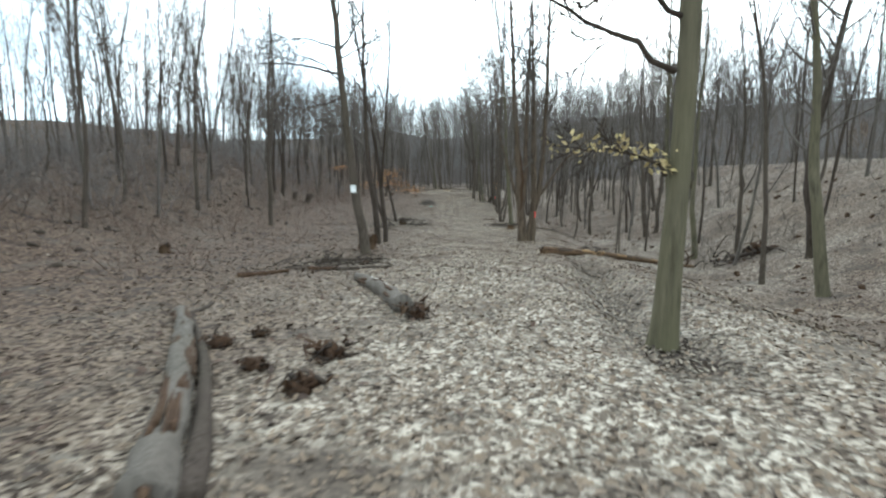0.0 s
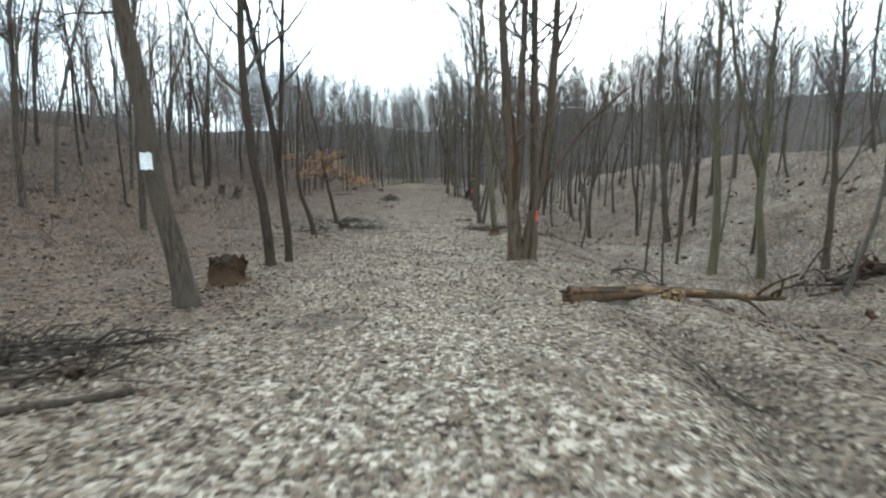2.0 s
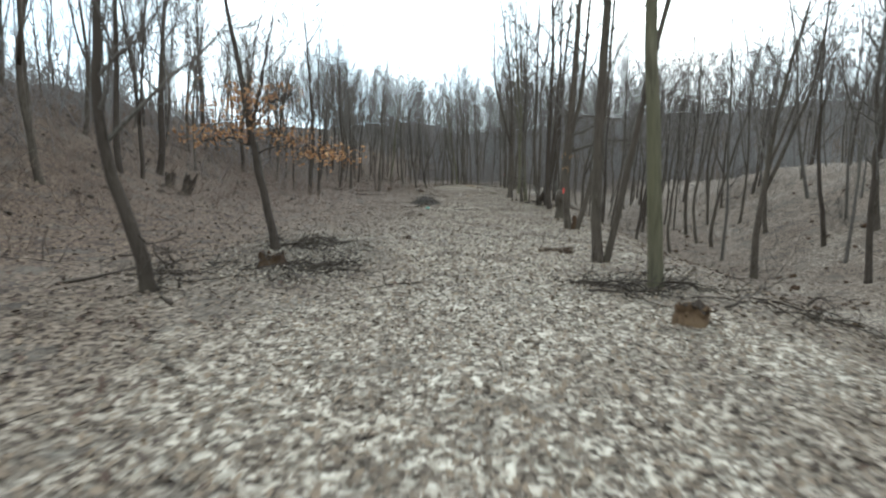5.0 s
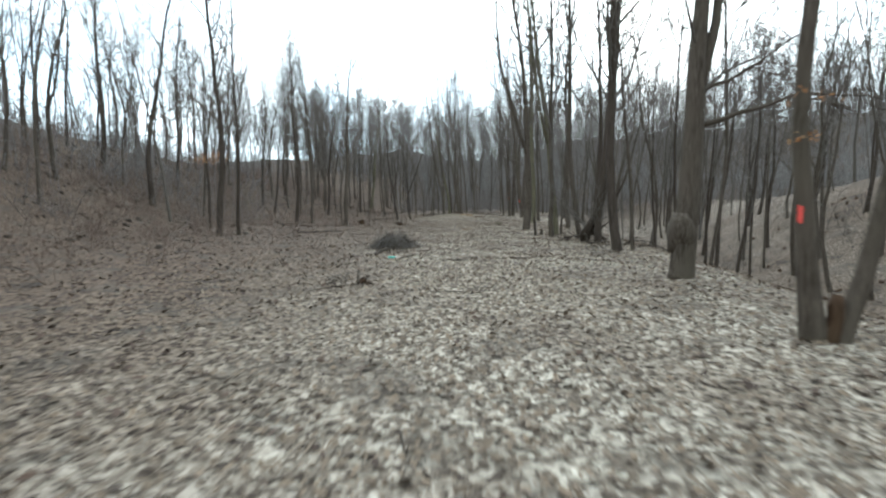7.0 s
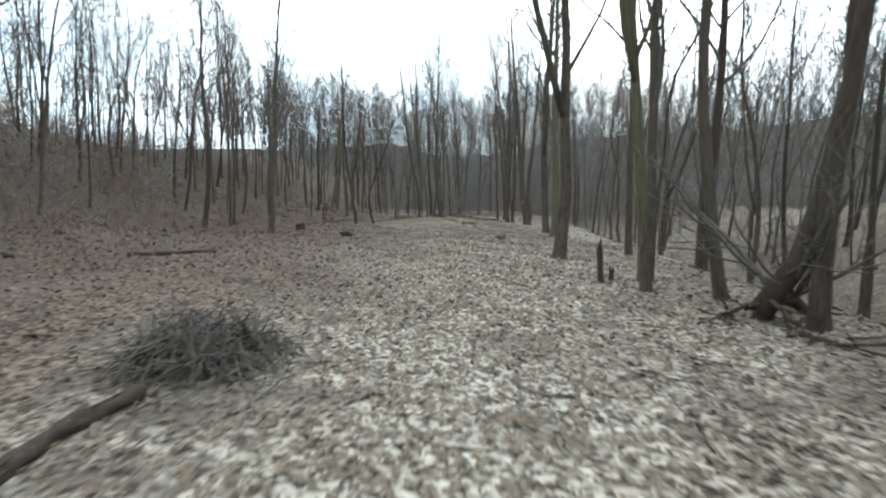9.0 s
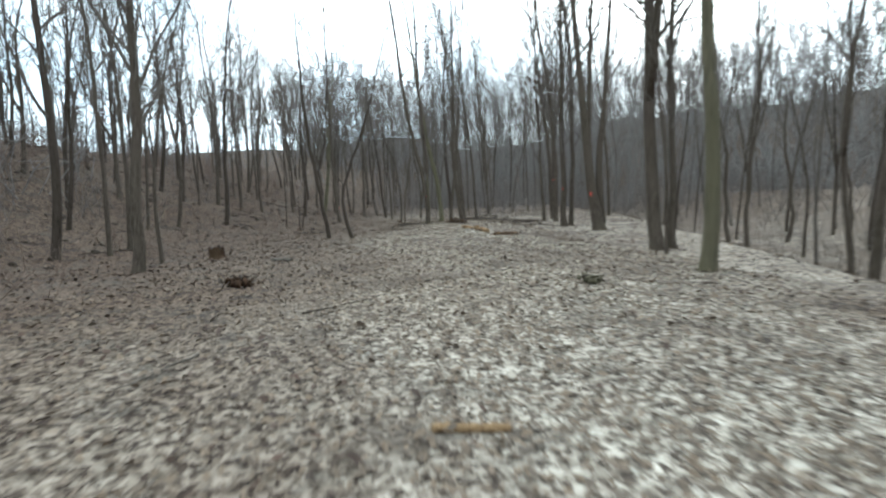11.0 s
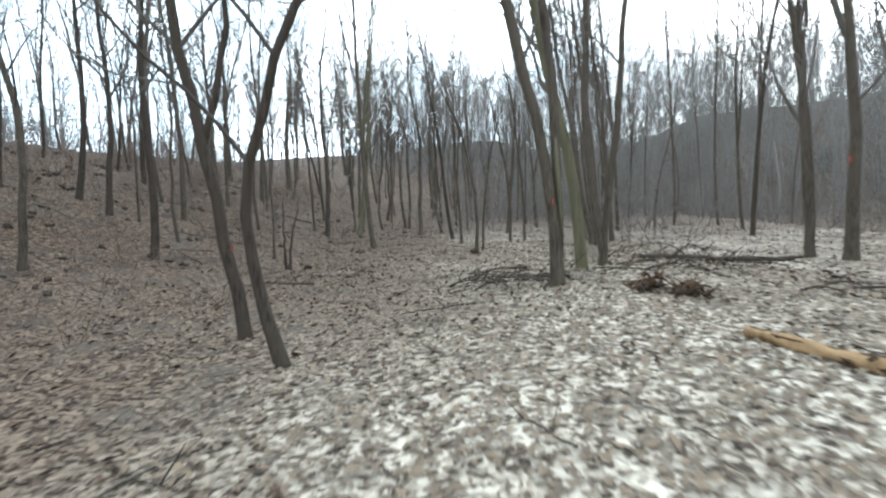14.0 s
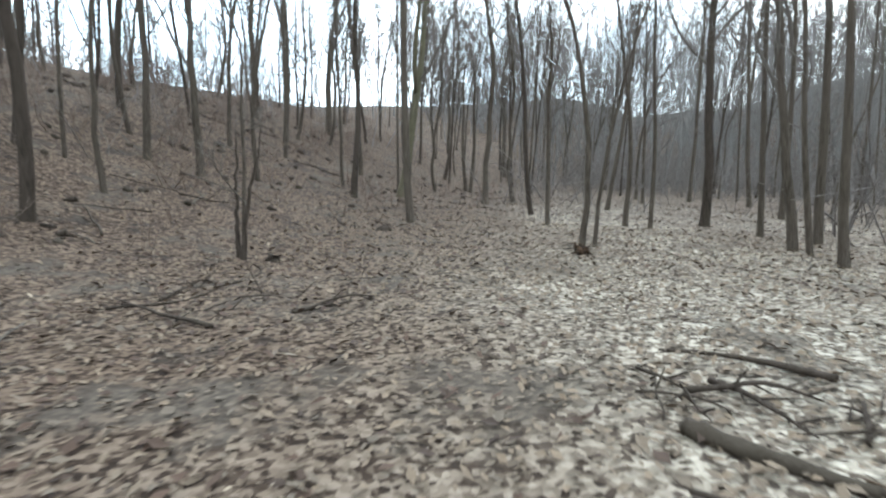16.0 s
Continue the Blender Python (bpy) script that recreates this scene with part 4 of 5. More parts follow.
tree = own_tree("twin_stemmed_tree", -1.5, 90.8,
                [[(0, 0, 0, 0.105), (-0.03, 0, 1.3, 0.09), (-0.28, 0, 2.6, 0.082), (-0.8, 0, 4.6, 0.085), (-1.9, 0.2, 14, 0.015)],
                 [(-0.02, 0.04, 1.1, 0.075), (0.07, 0.1, 2.0, 0.07), (-0.05, 0.15, 3.3, 0.065), (-0.3, 0.3, 6, 0.07), (-0.5, 0.4, 13, 0.012)]],
                "leaning twin-stemmed tree with yellowed split bark", BARK, 110, (), 8)
part("bare_strip", Wood().tube([(0.06, -0.03, 0.4), (0.05, -0.04, 1.2), (0.02, -0.02, 1.7), (0.0, 0.02, 2.2)], (0.02, 0.04, 0.04, 0.015), 7).mesh("bare_strip", SMOOTH), tree, "strip of yellowed bark")
paint_mark(tree, (-0.04, 0, 1.25), 0.05, 0.11, 0.104, -110, FADED_RED, "paint_mark", "faded red paint dab")
own_tree("leaning_tree", -1.05, 93.2, [[(0, 0, 0, 0.125), (-0.05, 0, 1.2, 0.11), (-0.25, 0, 2.5, 0.10), (-0.75, 0.1, 4.5, 0.085), (-2.0, 0.3, 14, 0.012)]],
         "leaning tree with mossy olive-yellow bark", SMOOTH, 111, (), 8)
own_tree("leaning_tree", -0.65, 93.7, [[(0, 0, 0, 0.09), (0.15, 0, 1.5, 0.07), (0.4, 0, 3.5, 0.06), (0.9, 0.2, 11, 0.012)]], "slim tree leaning away from its neighbours", BARK, 112, (), 7)
own_tree("leaning_tree", -5.68, 89.04, [[(0, 0, 0, 0.095), (-0.2, -0.05, 1.2, 0.08), (-0.45, -0.1, 2.9, 0.07), (-0.75, -0.2, 5, 0.06), (-1.0, -0.2, 11, 0.012)],
                                      [(-0.4, -0.08, 2.6, 0.05), (0.0, 0, 4.0, 0.04), (0.3, 0.1, 8, 0.01)]], "slim dark tree with a high fork", DARK_BARK, 113, (), 7)
tree = own_tree("leaning_tree", -4.3, 87.75, [[(0.05, -0.2, 0, 0.08), (-0.28, -0.2, 0.7, 0.066), (-0.45, -0.2, 1.3, 0.062), (-0.32, -0.2, 2.0, 0.055), (0.08, -0.2, 3.0, 0.048), (0.8, 0, 4.9, 0.04), (1.8, 0.3, 9, 0.01)]],
                "thin dark tree sweeping over towards the track", DARK_BARK, 114, (), 7)
paint_mark(tree, (-0.445, -0.2, 1.25), 0.035, 0.07, 0.062, -120, FADED_RED, "paint_mark", "red paint dab")
for mark_x, mark_y, spot in ((5.06, 96.5, 2.3), (4.70, 91.0, 1.7)):
    near = min((o for o in scene.objects if o.name.startswith("bare_tree") and o.parent is None), key=lambda o: (o.location.x - mark_x) ** 2 + (o.location.y - mark_y) ** 2)
    mark = paint_mark(near, (0, 0, spot), 0.06, 0.13, 0.165, 0, FADED_RED, "paint_mark", "red paint mark")
    mark.rotation_euler = (0, 0, radians(-110) - near.matrix_world.to_euler().z)


# ---- logs, stumps and fallen wood ----
MOSSY_LOG = bark("mossy_log_bark", (0.036, 0.023, 0.014), (0.135, 0.082, 0.046), (0.070, 0.054, 0.026), 0.15, 20)

def lying(name, a, b, r, label, skin, end_mat=ROTTEN, bend=0.15, seed=1, taper=0.75, category="log", lift=0.62, strip=None, group="", knobs=0.06, plates=0, plate_mat=ROTTEN, strip_mat=BARE_WOOD):
    """A log between two places in plan, lying on the ground, with broken ends."""
    rng = np.random.default_rng(seed)
    n = 12
    t = np.linspace(0, 1, n)
    side = np.array((b[1] - a[1], a[0] - b[0])) * bend * 0.3
    px = a[0] + (b[0] - a[0]) * t + side[0] * np.sin(t * 3.1)
    py = a[1] + (b[1] - a[1]) * t + side[1] * np.sin(t * 3.1)
    rad = r * np.linspace(1, taper, n) * (1 + rng.normal(0, 0.05, n))
    pz = terrain(px, py) + rad * lift
    pz = np.linspace(pz[0], pz[-1], n) * 0.4 + pz * 0.6
    at = (px[0], py[0], pz[0] - rad[0] * lift)
    ob = empty_at(name, Matrix.Translation(at))
    line = np.stack([px, py, pz], 1) - at
    fine = np.linspace(0, 1, 40)
    body = np.stack([np.interp(fine, t, line[:, i]) for i in range(3)], 1)
    part("wood", Wood().tube(body, np.interp(fine, t, rad) * (1 + rng.normal(0, 0.035, 40)), 16, knobs, rng).mesh("wood", skin), ob)
    for k in range(plates):
        f = rng.uniform(0.05, 0.9)
        i = int(f * 39)
        j = min(i + int(rng.integers(3, 8)), 39)
        a = rng.uniform(0, 3.14)
        side_to = np.cross(body[-1] - body[0], (0, 0, 1.0))
        side_to /= np.linalg.norm(side_to)
        shift = (side_to * math.cos(a) + np.array((0, 0, 1.0)) * math.sin(a)) * np.interp(f, t, rad) * 0.86
        part("bark_plate", Wood().tube(body[i:j + 1] + shift, np.full(j + 1 - i, np.interp(f, t, rad) * 0.22) * rng.uniform(0.6, 1.3), 6, 0.2, rng).mesh("bark_plate", plate_mat), ob)
    way = line[1] - line[0]
    way /= np.linalg.norm(way)
    for end, out, q in ((line[0], -way, rad[0]), (line[-1], (line[-1] - line[-2]) / np.linalg.norm(line[-1] - line[-2]), rad[-1])):
        for k in range(7):
            o = rng.normal(0, 0.4, 3) * q
            tip = Wood().tube([end + o - out * 0.08, end + o * 0.9 + out * rng.uniform(0.05, 0.6) * q], (q * 0.26, q * 0.05), 5)
            part("splinter", tip.mesh("splinter", end_mat), ob)
    if strip:
        f0, f1, up = strip
        i0, i1 = int(f0 * n), max(int(f1 * n), int(f0 * n) + 2)
        top = line[i0:i1] + np.array((0, 0, 1.0)) * rad[i0:i1, None] * up + np.array((way[1], -way[0], 0)) * r * 0.3
        part("bare_patch", Wood().tube(top, rad[i0:i1] * 0.42, 8).mesh("bare_patch", strip_mat), ob, "patch without bark")
    return tagged(ob, label, category, group)


def bridge(name, a, b, r, label, seed):
    """A long fallen trunk lying straight across a gully, from (x, y, height over ground) to the same."""
    rng = np.random.default_rng(seed)
    p0, p1 = np.array((a[0], a[1], z_at(a[0], a[1]) + a[2])), np.array((b[0], b[1], z_at(b[0], b[1]) + b[2]))
    ob = empty_at(name, Matrix.Translation(p0 - (0, 0, a[2])))
    t = np.linspace(0, 1, 48)
    line = (p1 - p0) * t[:, None] + (0, 0, a[2]) + np.stack([0.05 * np.sin(t * 7), 0 * t, 0.07 * np.sin(t * 5)], 1)
    rad = r * np.linspace(1.05, 0.6, 48) * (1 + rng.normal(0, 0.03, 48))
    part("wood", Wood().tube(line, rad, 16, 0.08, rng).mesh("wood", MOSSY_LOG), ob)
    way = (p1 - p0) / np.linalg.norm(p1 - p0)
    side = np.array((way[1], -way[0], 0))
    for f0, f1, s, up in ((0.20, 0.25, 0.6, 0.66), (0.42, 0.47, 0.75, 0.45), (0.66, 0.72, 0.6, 0.7), (0.73, 0.77, 0.8, 0.3)):
        i0, i1 = int(f0 * 47), int(f1 * 47) + 1
        tear = line[i0:i1] + (side * s + np.array((0, 0, up))) * rad[i0:i1, None] * 0.8
        part("torn_patch", Wood().tube(tear, rad[i0:i1] * 0.5, 7, 0.1, rng).mesh("torn_patch", BARE_WOOD), ob, "bright torn wood")
    for k in range(46):
        i = int(rng.integers(0, 40))
        j = i + int(rng.integers(3, 8))
        turn = rng.uniform(-0.4, 3.3)
        flake = line[i:j] + (side * math.cos(turn) + np.array((0, 0, math.sin(turn)))) * rad[i:j, None] * 0.84
        part("bark_plate", Wood().tube(flake, rad[i:j] * rng.uniform(0.16, 0.32), 6, 0.25, rng).mesh("bark_plate", (ROTTEN, TORN_BARK, DARK_BARK)[k % 3]), ob)
    for k in range(16):
        o = rng.normal(0, 0.4, 3) * r
        part("splinter", Wood().tube([line[0] + o, line[0] + o * 0.9 - way * rng.uniform(0.02, 0.16)], (r * 0.2, r * 0.05), 5).mesh("splinter", ROTTEN), ob)
    for f, ln in ((0.68, 0.9), (0.72, 0.7), (0.8, 1.3), (0.9, 1.5), (0.95, 1.1), (0.35, 0.5)):
        i = int(f * 47)
        stub = wander(rng, line[i], (rng.normal(0, 0.5), -0.4, rng.choice((-0.6, 0.7))), ln, 5, 0.15)
        part("branch_stub", Wood().tube(stub, np.linspace(0.05, 0.02, 6), 7).mesh("branch_stub", ROTTEN), ob)
    return tagged(ob, label, "fallen tree")


def stump(x, y, r, h, label, seed=1, lean=(0, 0), skin=ROTTEN, spikes=10):
    """A rotten stump with a ragged hollow top."""
    rng = np.random.default_rng(seed)
    ob = empty_at("stump", stand(x, y, lean))
    z = np.array((-0.15, 0.0, 0.05, 0.12, 0.3 * h + 0.1, 0.7 * h, h))
    line = np.stack([0 * z, 0 * z, z], 1)
    th = np.arange(24) * 2 * np.pi / 24
    rim = 0.80 + 0.16 * np.sin(2 * th + seed) + 0.10 * np.sin(5 * th + 2 * seed) + rng.normal(0, 0.05, 24)
    shell = Wood().tube(line, r * np.array((1.15, 1.12, 1.05, 0.98, 0.93, 0.97, 1.0)), 24, 0.09, rng, 0.35, shut=False)
    ridge = 1 + 0.06 * np.sin(9 * th + seed) + rng.normal(0, 0.035, 24)
    v = shell.v[0].reshape(-1, 24, 3)
    v[..., :2] *= ridge[None, :, None]
    v[3:, :, 2] *= rim
    part("body", shell.mesh("body", skin), ob)
    heart = Wood().tube([(0, 0, h * 0.15), (0, 0, h * 0.5), (0, 0, h * 0.99)], (0.02, r * 0.7, r * 0.97), 24, 0.04, rng, shut=False)
    v = heart.v[0].reshape(-1, 24, 3)
    v[..., :2] *= ridge[None, :, None]
    v[1:, :, 2] *= rim
    part("hollow", heart.mesh("hollow", DARK_BARK), ob, "dark hollow heart")
    for k in range(spikes):
        a = k * 6.28 / spikes + rng.uniform(0, 0.5)
        p = np.array((math.cos(a) * r * 0.9, math.sin(a) * r * 0.9, h * np.interp(a % 6.28, th, rim) - 0.08))
        part("splinter", Wood().tube([p, p + (0, 0, rng.uniform(0.02, 0.22) * (h + 0.2))], (r * 0.16, r * 0.03), 6, 0.15, rng).mesh("splinter", skin), ob)
    return tagged(ob, label, "stump", "stumps beside the track")


def lump(x, y, size, label, seed, mat=ROTTEN):
    """A lump of rotten wood or a root ball: a knobbly body with shards."""
    rng = np.random.default_rng(seed)
    ob = empty_at("rotten_wood", Matrix.Translation((x, y, z_at(x, y))) @ Matrix.Rotation(rng.uniform(0, 6), 4, "Z"))
    part("body", Wood().tube(smooth_line([(-0.62 * size, 0, size * 0.12, size), (-0.2 * size, 0.2 * size, size * 0.3, size), (0.3 * size, -0.1 * size, size * 0.26, size), (0.62 * size, 0.1 * size, size * 0.1, size)], 9, seed, 0.06 * size)[:, :3],
                              np.array((0.10, 0.26, 0.44, 0.36, 0.5, 0.38, 0.46, 0.24, 0.08)) * size, 14, 0.30, rng).mesh("body", mat), ob)
    for k in range(40):
        p = rng.normal(0, 0.45, 3) * size * (1, 0.75, 0.5) + (0, 0, size * 0.3)
        p[2] = max(p[2], 0.02)
        part("shard", Wood().tube([p, p + rng.normal(0, 0.22, 3) * size, p + rng.normal(0, 0.5, 3) * size * (1, 1, 0.55)], (size * 0.10, size * rng.uniform(0.05, 0.14), size * 0.02), 5, 0.3, rng).mesh("shard", mat if k % 3 else DARK_BARK), ob)
    return tagged(ob, label, "rotten wood", "rotten wood on the ground")


lying("fallen_log", (-1.55, 2.5), (-4.05, 8.0), 0.145, "grey decaying log lying in dead leaves", GREY_LOG, seed=201, bend=0.05, taper=0.7, knobs=0.12, plates=34)
lying("fallen_log", (-1.36, 2.6), (-3.88, 7.9), 0.075, "dark rotted branch along a decaying log", DARK_BARK, seed=206, bend=0.08, taper=0.6, knobs=0.1)
lying("fallen_log", (-3.95, 7.7), (-4.0, 9.0), 0.06, "forked tip of a decaying log", DARK_BARK, seed=207, taper=0.4)
lying("fallen_log", (-0.62, 8.1), (-1.98, 12.2), 0.16, "pale-barked broken log with brown splintered foot", GREY_LOG, seed=202, bend=0.05, strip=(0.35, 0.95, 0.55), knobs=0.09, plates=14, strip_mat=PALE_BARK)
lump(-0.42, 7.75, 0.24, "brown splintered root end beside a log", 203)
for n, (x, y, s) in enumerate(((-1.28, 4.5, 0.20), (-1.95, 5.25, 0.17), (-2.75, 6.3, 0.18), (-1.25, 5.6, 0.22), (-2.4, 6.7, 0.13))):
    lump(x, y, s, "crumbling brown lump of rotten wood among leaves", 210 + n)
lying("fallen_log", (-5.0, 12.7), (-4.0, 13.5), 0.07, "dark rotten log half sunk in leaves", ROTTEN, seed=204, knobs=0.14, plates=6)
lying("fallen_log", (-3.6, 14.0), (-2.9, 14.4), 0.07, "short rotten log half sunk in leaves", ROTTEN, seed=208, knobs=0.14, plates=5)
lying("fallen_log", (-2.9, 14.2), (-1.5, 15.0), 0.05, "dark rotten log half sunk in leaves", DARK_BARK, seed=205)
stump(-3.1, 21.9, 0.36, 0.62, "rotten brown stump with a ragged hollow top", 220)
stump(-9.5, 18.0, 0.18, 0.35, "small dark stump in brown leaves", 221)
stump(4.35, 33.7, 0.20, 0.28, "mossy brown stump at the edge of the track", 223, (0, 0), MOSSY_LOG)
stump(-2.75, 37.0, 0.22, 0.3, "low rotten stump below the copper-leaved tree", 224)
stump(-13.5, 53.0, 0.28, 1.1, "tall dark snag leaning on the slope", 225, (0.35, 0.1), DARK_BARK)
stump(-15.0, 54.2, 0.26, 0.8, "dark broken stump at the foot of the slope", 226, (0.1, 0), DARK_BARK)
stump(3.91, 64.08, 0.06, 0.85, "slim broken stub beside the track", 229, (-0.08, 0), DARK_BARK, 5)
stump(4.2, 64.37, 0.05, 0.32, "short broken stub beside the track", 231, (0, 0), DARK_BARK, 4)
stump(-7.9, 83.4, 0.24, 0.42, "ragged rust-brown stump in leaves", 227, (0, 0), ROTTEN, 16)
lump(-3.8, 76.3, 0.26, "low dark rotten stump in leaves", 228)
bridge("fallen_tree", (3.62, 19.15, 0.13), (12.5, 26.3, 0.45), 0.135, "long mossy fallen trunk with torn yellow patches", 230)
lump(6.0, 20.3, 0.22, "splintered pale wood under the fallen trunk", 232, BARE_WOOD)
lying("fallen_tree", (15.2, 27.6), (17.2, 28.6), 0.10, "tangled dead trunk lying on the slope", DARK_BARK, seed=233, knobs=0.12, lift=2.0)
lump(16.9, 28.0, 0.6, "torn-up root mass on the slope", 235)
lying("fallen_log", (-7.9, 67.2), (-6.2, 68.7), 0.07, "thin dark log on the flat ground", DARK_BARK, seed=237)
lying("fallen_log", (-4.25, 80.4), (-4.9, 80.7), 0.07, "short weathered log in leaves", GREY_LOG, seed=239)
lying("split_log", (0.55, 69.95), (1.1, 70.0), 0.035, "short split log of bright orange-brown wood", BARE_WOOD, BARE_WOOD, 0.02, 240, 0.95)
lying("split_log", (1.15, 86.0), (0.15, 87.75), 0.08, "split orange-brown rotten log on the mound", BARE_WOOD, BARE_WOOD, 0.1, 241, 0.7, knobs=0.16, plates=16)
lump(0.95, 86.3, 0.16, "orange-brown splintered wood beside a split log", 251, BARE_WOOD)
lump(0.05, 89.6, 0.21, "rust-brown rotten stump crumbling on the mound", 249)
lump(-0.38, 89.85, 0.2, "rust-brown lump of rotten wood on the mound", 250)
lying("split_log", (1.35, 85.15), (2.2, 85.4), 0.07, "rotten orange-brown log half sunk in leaves", ROTTEN, BARE_WOOD, 0.1, 242, 0.8, knobs=0.16, plates=12, plate_mat=BARE_WOOD)
lump(0.75, 86.9, 0.16, "crumbling brown lump of rotten wood among leaves", 243)
lump(-0.3, 90.0, 0.16, "crumbling brown lump of rotten wood among leaves", 244)
lump(2.9, 76.2, 0.22, "low mossy mound of rotten wood", 245, SMOOTH)
lump(3.75, 40.15, 0.16, "rust-brown lump of bark beside the track", 246)
lying("fallen_log", (3.05, 40.15), (4.0, 40.85), 0.06, "thin rotten log with bright broken end", TORN_BARK, BARE_WOOD, seed=247, knobs=0.12, plates=6)
lying("fallen_tree", (0.2, 94.8), (4.2, 96.9), 0.08, "long dark trunk lying behind the mound", DARK_BARK, seed=248, knobs=0.16, bend=0.35, plates=18, plate_mat=DARK_BARK, taper=0.5)


def pile(name, x, y, long, wide, count, thick, label, seed, skin=DARK_BARK, turn=0.0, high=0.25, twigs=4):
    """A tangle of fallen branches, each a part of its own."""
    rng = np.random.default_rng(seed)
    ob = empty_at(name, Matrix.Translation((x, y, z_at(x, y))))
    for k in range(count):
        a = turn + rng.normal(0, 0.95)
        ln = long * rng.uniform(0.2, 0.75)
        start = np.array((rng.normal(0, 0.3) * long - math.cos(a) * ln / 2, rng.normal(0, 0.4) * wide - math.sin(a) * ln / 2))
        line = wander(rng, (*start, 0), (math.cos(a), math.sin(a), 0), ln, 7, 0.19)
        line[:, 2] = terrain(line[:, 0] + x, line[:, 1] + y) - z_at(x, y) + 0.02 + abs(rng.normal(0, high)) * np.sin(np.linspace(0.2, 2.9, 8)) * rng.uniform(0.2, 1)
        q = thick * rng.uniform(0.2, 1.0) ** 1.5
        w = Wood().tube(line, np.linspace(q, q * 0.3, 8), 6)
        spray(w, rng, line, q, 0, 3, twigs, 0.8, 0.35, 0.02)
        part("branch", w.mesh("branch", skin), ob)
    return tagged(ob, label, "branch pile", "piles of fallen branches")


def brush_dome(x, y, wide, high, count, label, seed):
    """A rounded heap of thin arching twigs, in a few bundles."""
    g = np.random.default_rng(seed)
    ob = empty_at("brushwood_heap", Matrix.Translation((x, y, z_at(x, y))))
    for n in range(13):
        w = Wood()
        for k in range(count // 13):
            a, f, ln = g.uniform(0, 6.28), g.uniform(0, 1) ** 0.5, g.uniform(0.45, 1.15)
            top = high * (1 - 0.75 * f * f) * g.uniform(0.35, 1.05)
            b = g.uniform(0, 6.28)
            way = np.array((math.cos(b), math.sin(b), 0)) * ln * 0.5
            mid = np.array((math.cos(a) * f * wide, math.sin(a) * f * wide, 0))
            t = np.linspace(-1, 1, 7)[:, None]
            line = mid + way * t + np.array((0, 0, 1.0)) * (top * (1 - 0.8 * t * t) + 0.02) + g.normal(0, 0.025, (7, 3))
            line[:, 2] = np.maximum(line[:, 2], 0.01)
            q = g.uniform(0.004, 0.011)
            w.tube(line, np.linspace(q, q * 0.4, 7), 4, shut=False)
            spray(w, g, line, q * 0.6, 0, 3, 2, 0.8, 0.35, 0.03)
        part("tangle", w.mesh("tangle", (BRUSH, DARK_BARK, TWIG, TWIG)[n % 4]), ob)
    return tagged(ob, label, "brushwood", "piles of fallen branches")


pile("branch_pile", -2.9, 16.0, 2.2, 1.5, 56, 0.028, "mound of dark fallen branches and brown debris", 317, turn=0.4, high=0.2)
lump(-2.3, 15.4, 0.16, "orange-brown splintered wood beside fallen branches", 318)
lump(-1.1, 50.4, 0.15, "rust-brown lump of rotten wood among leaves", 319)
lump(-0.6, 42.0, 0.11, "rust-brown lump of rotten wood among leaves", 325)
lump(-4.33, 100.7, 0.2, "rust-brown heap of bark in leaves", 320)
pile("branch_pile", -3.6, 13.8, 2.2, 1.0, 14, 0.026, "tangle of dark fallen branches in leaves", 301, turn=0.6, high=0.15)
pile("branch_pile", -2.9, 40.2, 2.0, 1.3, 46, 0.022, "tangle of dark fallen branches in leaves", 302, turn=0.4, high=0.15)
pile("branch_pile", -4.4, 36.2, 4.0, 2.0, 18, 0.035, "long dark branches strewn over leaves", 303, turn=0.1, high=0.08)
pile("branch_pile", -1.9, 37.0, 2.0, 1.0, 34, 0.026, "long dark branches strewn over leaves", 304, turn=0.5, high=0.08)
pile("branch_pile", 4.4, 36.1, 2.2, 0.9, 44, 0.022, "heap of long dark branches below trees", 305, turn=-0.35, high=0.15)
pile("branch_pile", 6.8, 35.3, 2.6, 1.6, 22, 0.025, "heap of long dark branches below trees", 306, turn=0.1, high=0.3)
brush_dome(-1.62, 58.3, 0.62, 0.55, 260, "rounded heap of grey-brown brushwood beside the track", 307)
lying("fallen_log", (-1.72, 57.35), (-1.80, 55.9), 0.075, "dark rotted branch below the brushwood heap", DARK_BARK, seed=308, knobs=0.14, bend=0.3, plates=5)
lying("fallen_log", (-0.62, 55.5), (-1.02, 55.0), 0.03, "thin dark branch lying in leaves", DARK_BARK, seed=330)
lying("fallen_log", (2.1, 54.6), (3.1, 54.98), 0.028, "thin dark branch lying in leaves", DARK_BARK, seed=331, bend=0.5)
lying("fallen_log", (1.45, 57.8), (1.95, 57.6), 0.022, "thin crooked branch lying in leaves", GREY_LOG, seed=332, bend=0.8)
for n, (a, b, r) in enumerate((((-1.35, 91.2), (-3.25, 92.9), 0.038), ((-1.5, 91.5), (-3.1, 93.5), 0.030), ((-1.6, 90.9), (-2.7, 92.4), 0.034), ((-1.7, 90.5), (-2.1, 92.0), 0.026), ((-2.2, 90.6), (-2.9, 92.2), 0.022), ((-2.2, 94.6), (-3.2, 95.1), 0.030))):
    lying("fallen_branch", a, b, r, "long dark fallen branch beside leaning trees", DARK_BARK, seed=340 + n, bend=0.4, category="branch", lift=1.5, taper=0.35, group="branches by the leaning trees")
lying("fallen_branch", (-3.2, 93.55), (-2.5, 93.1), 0.055, "thick dark branch lying on leaves", DARK_BARK, seed=350, category="branch", taper=0.6)
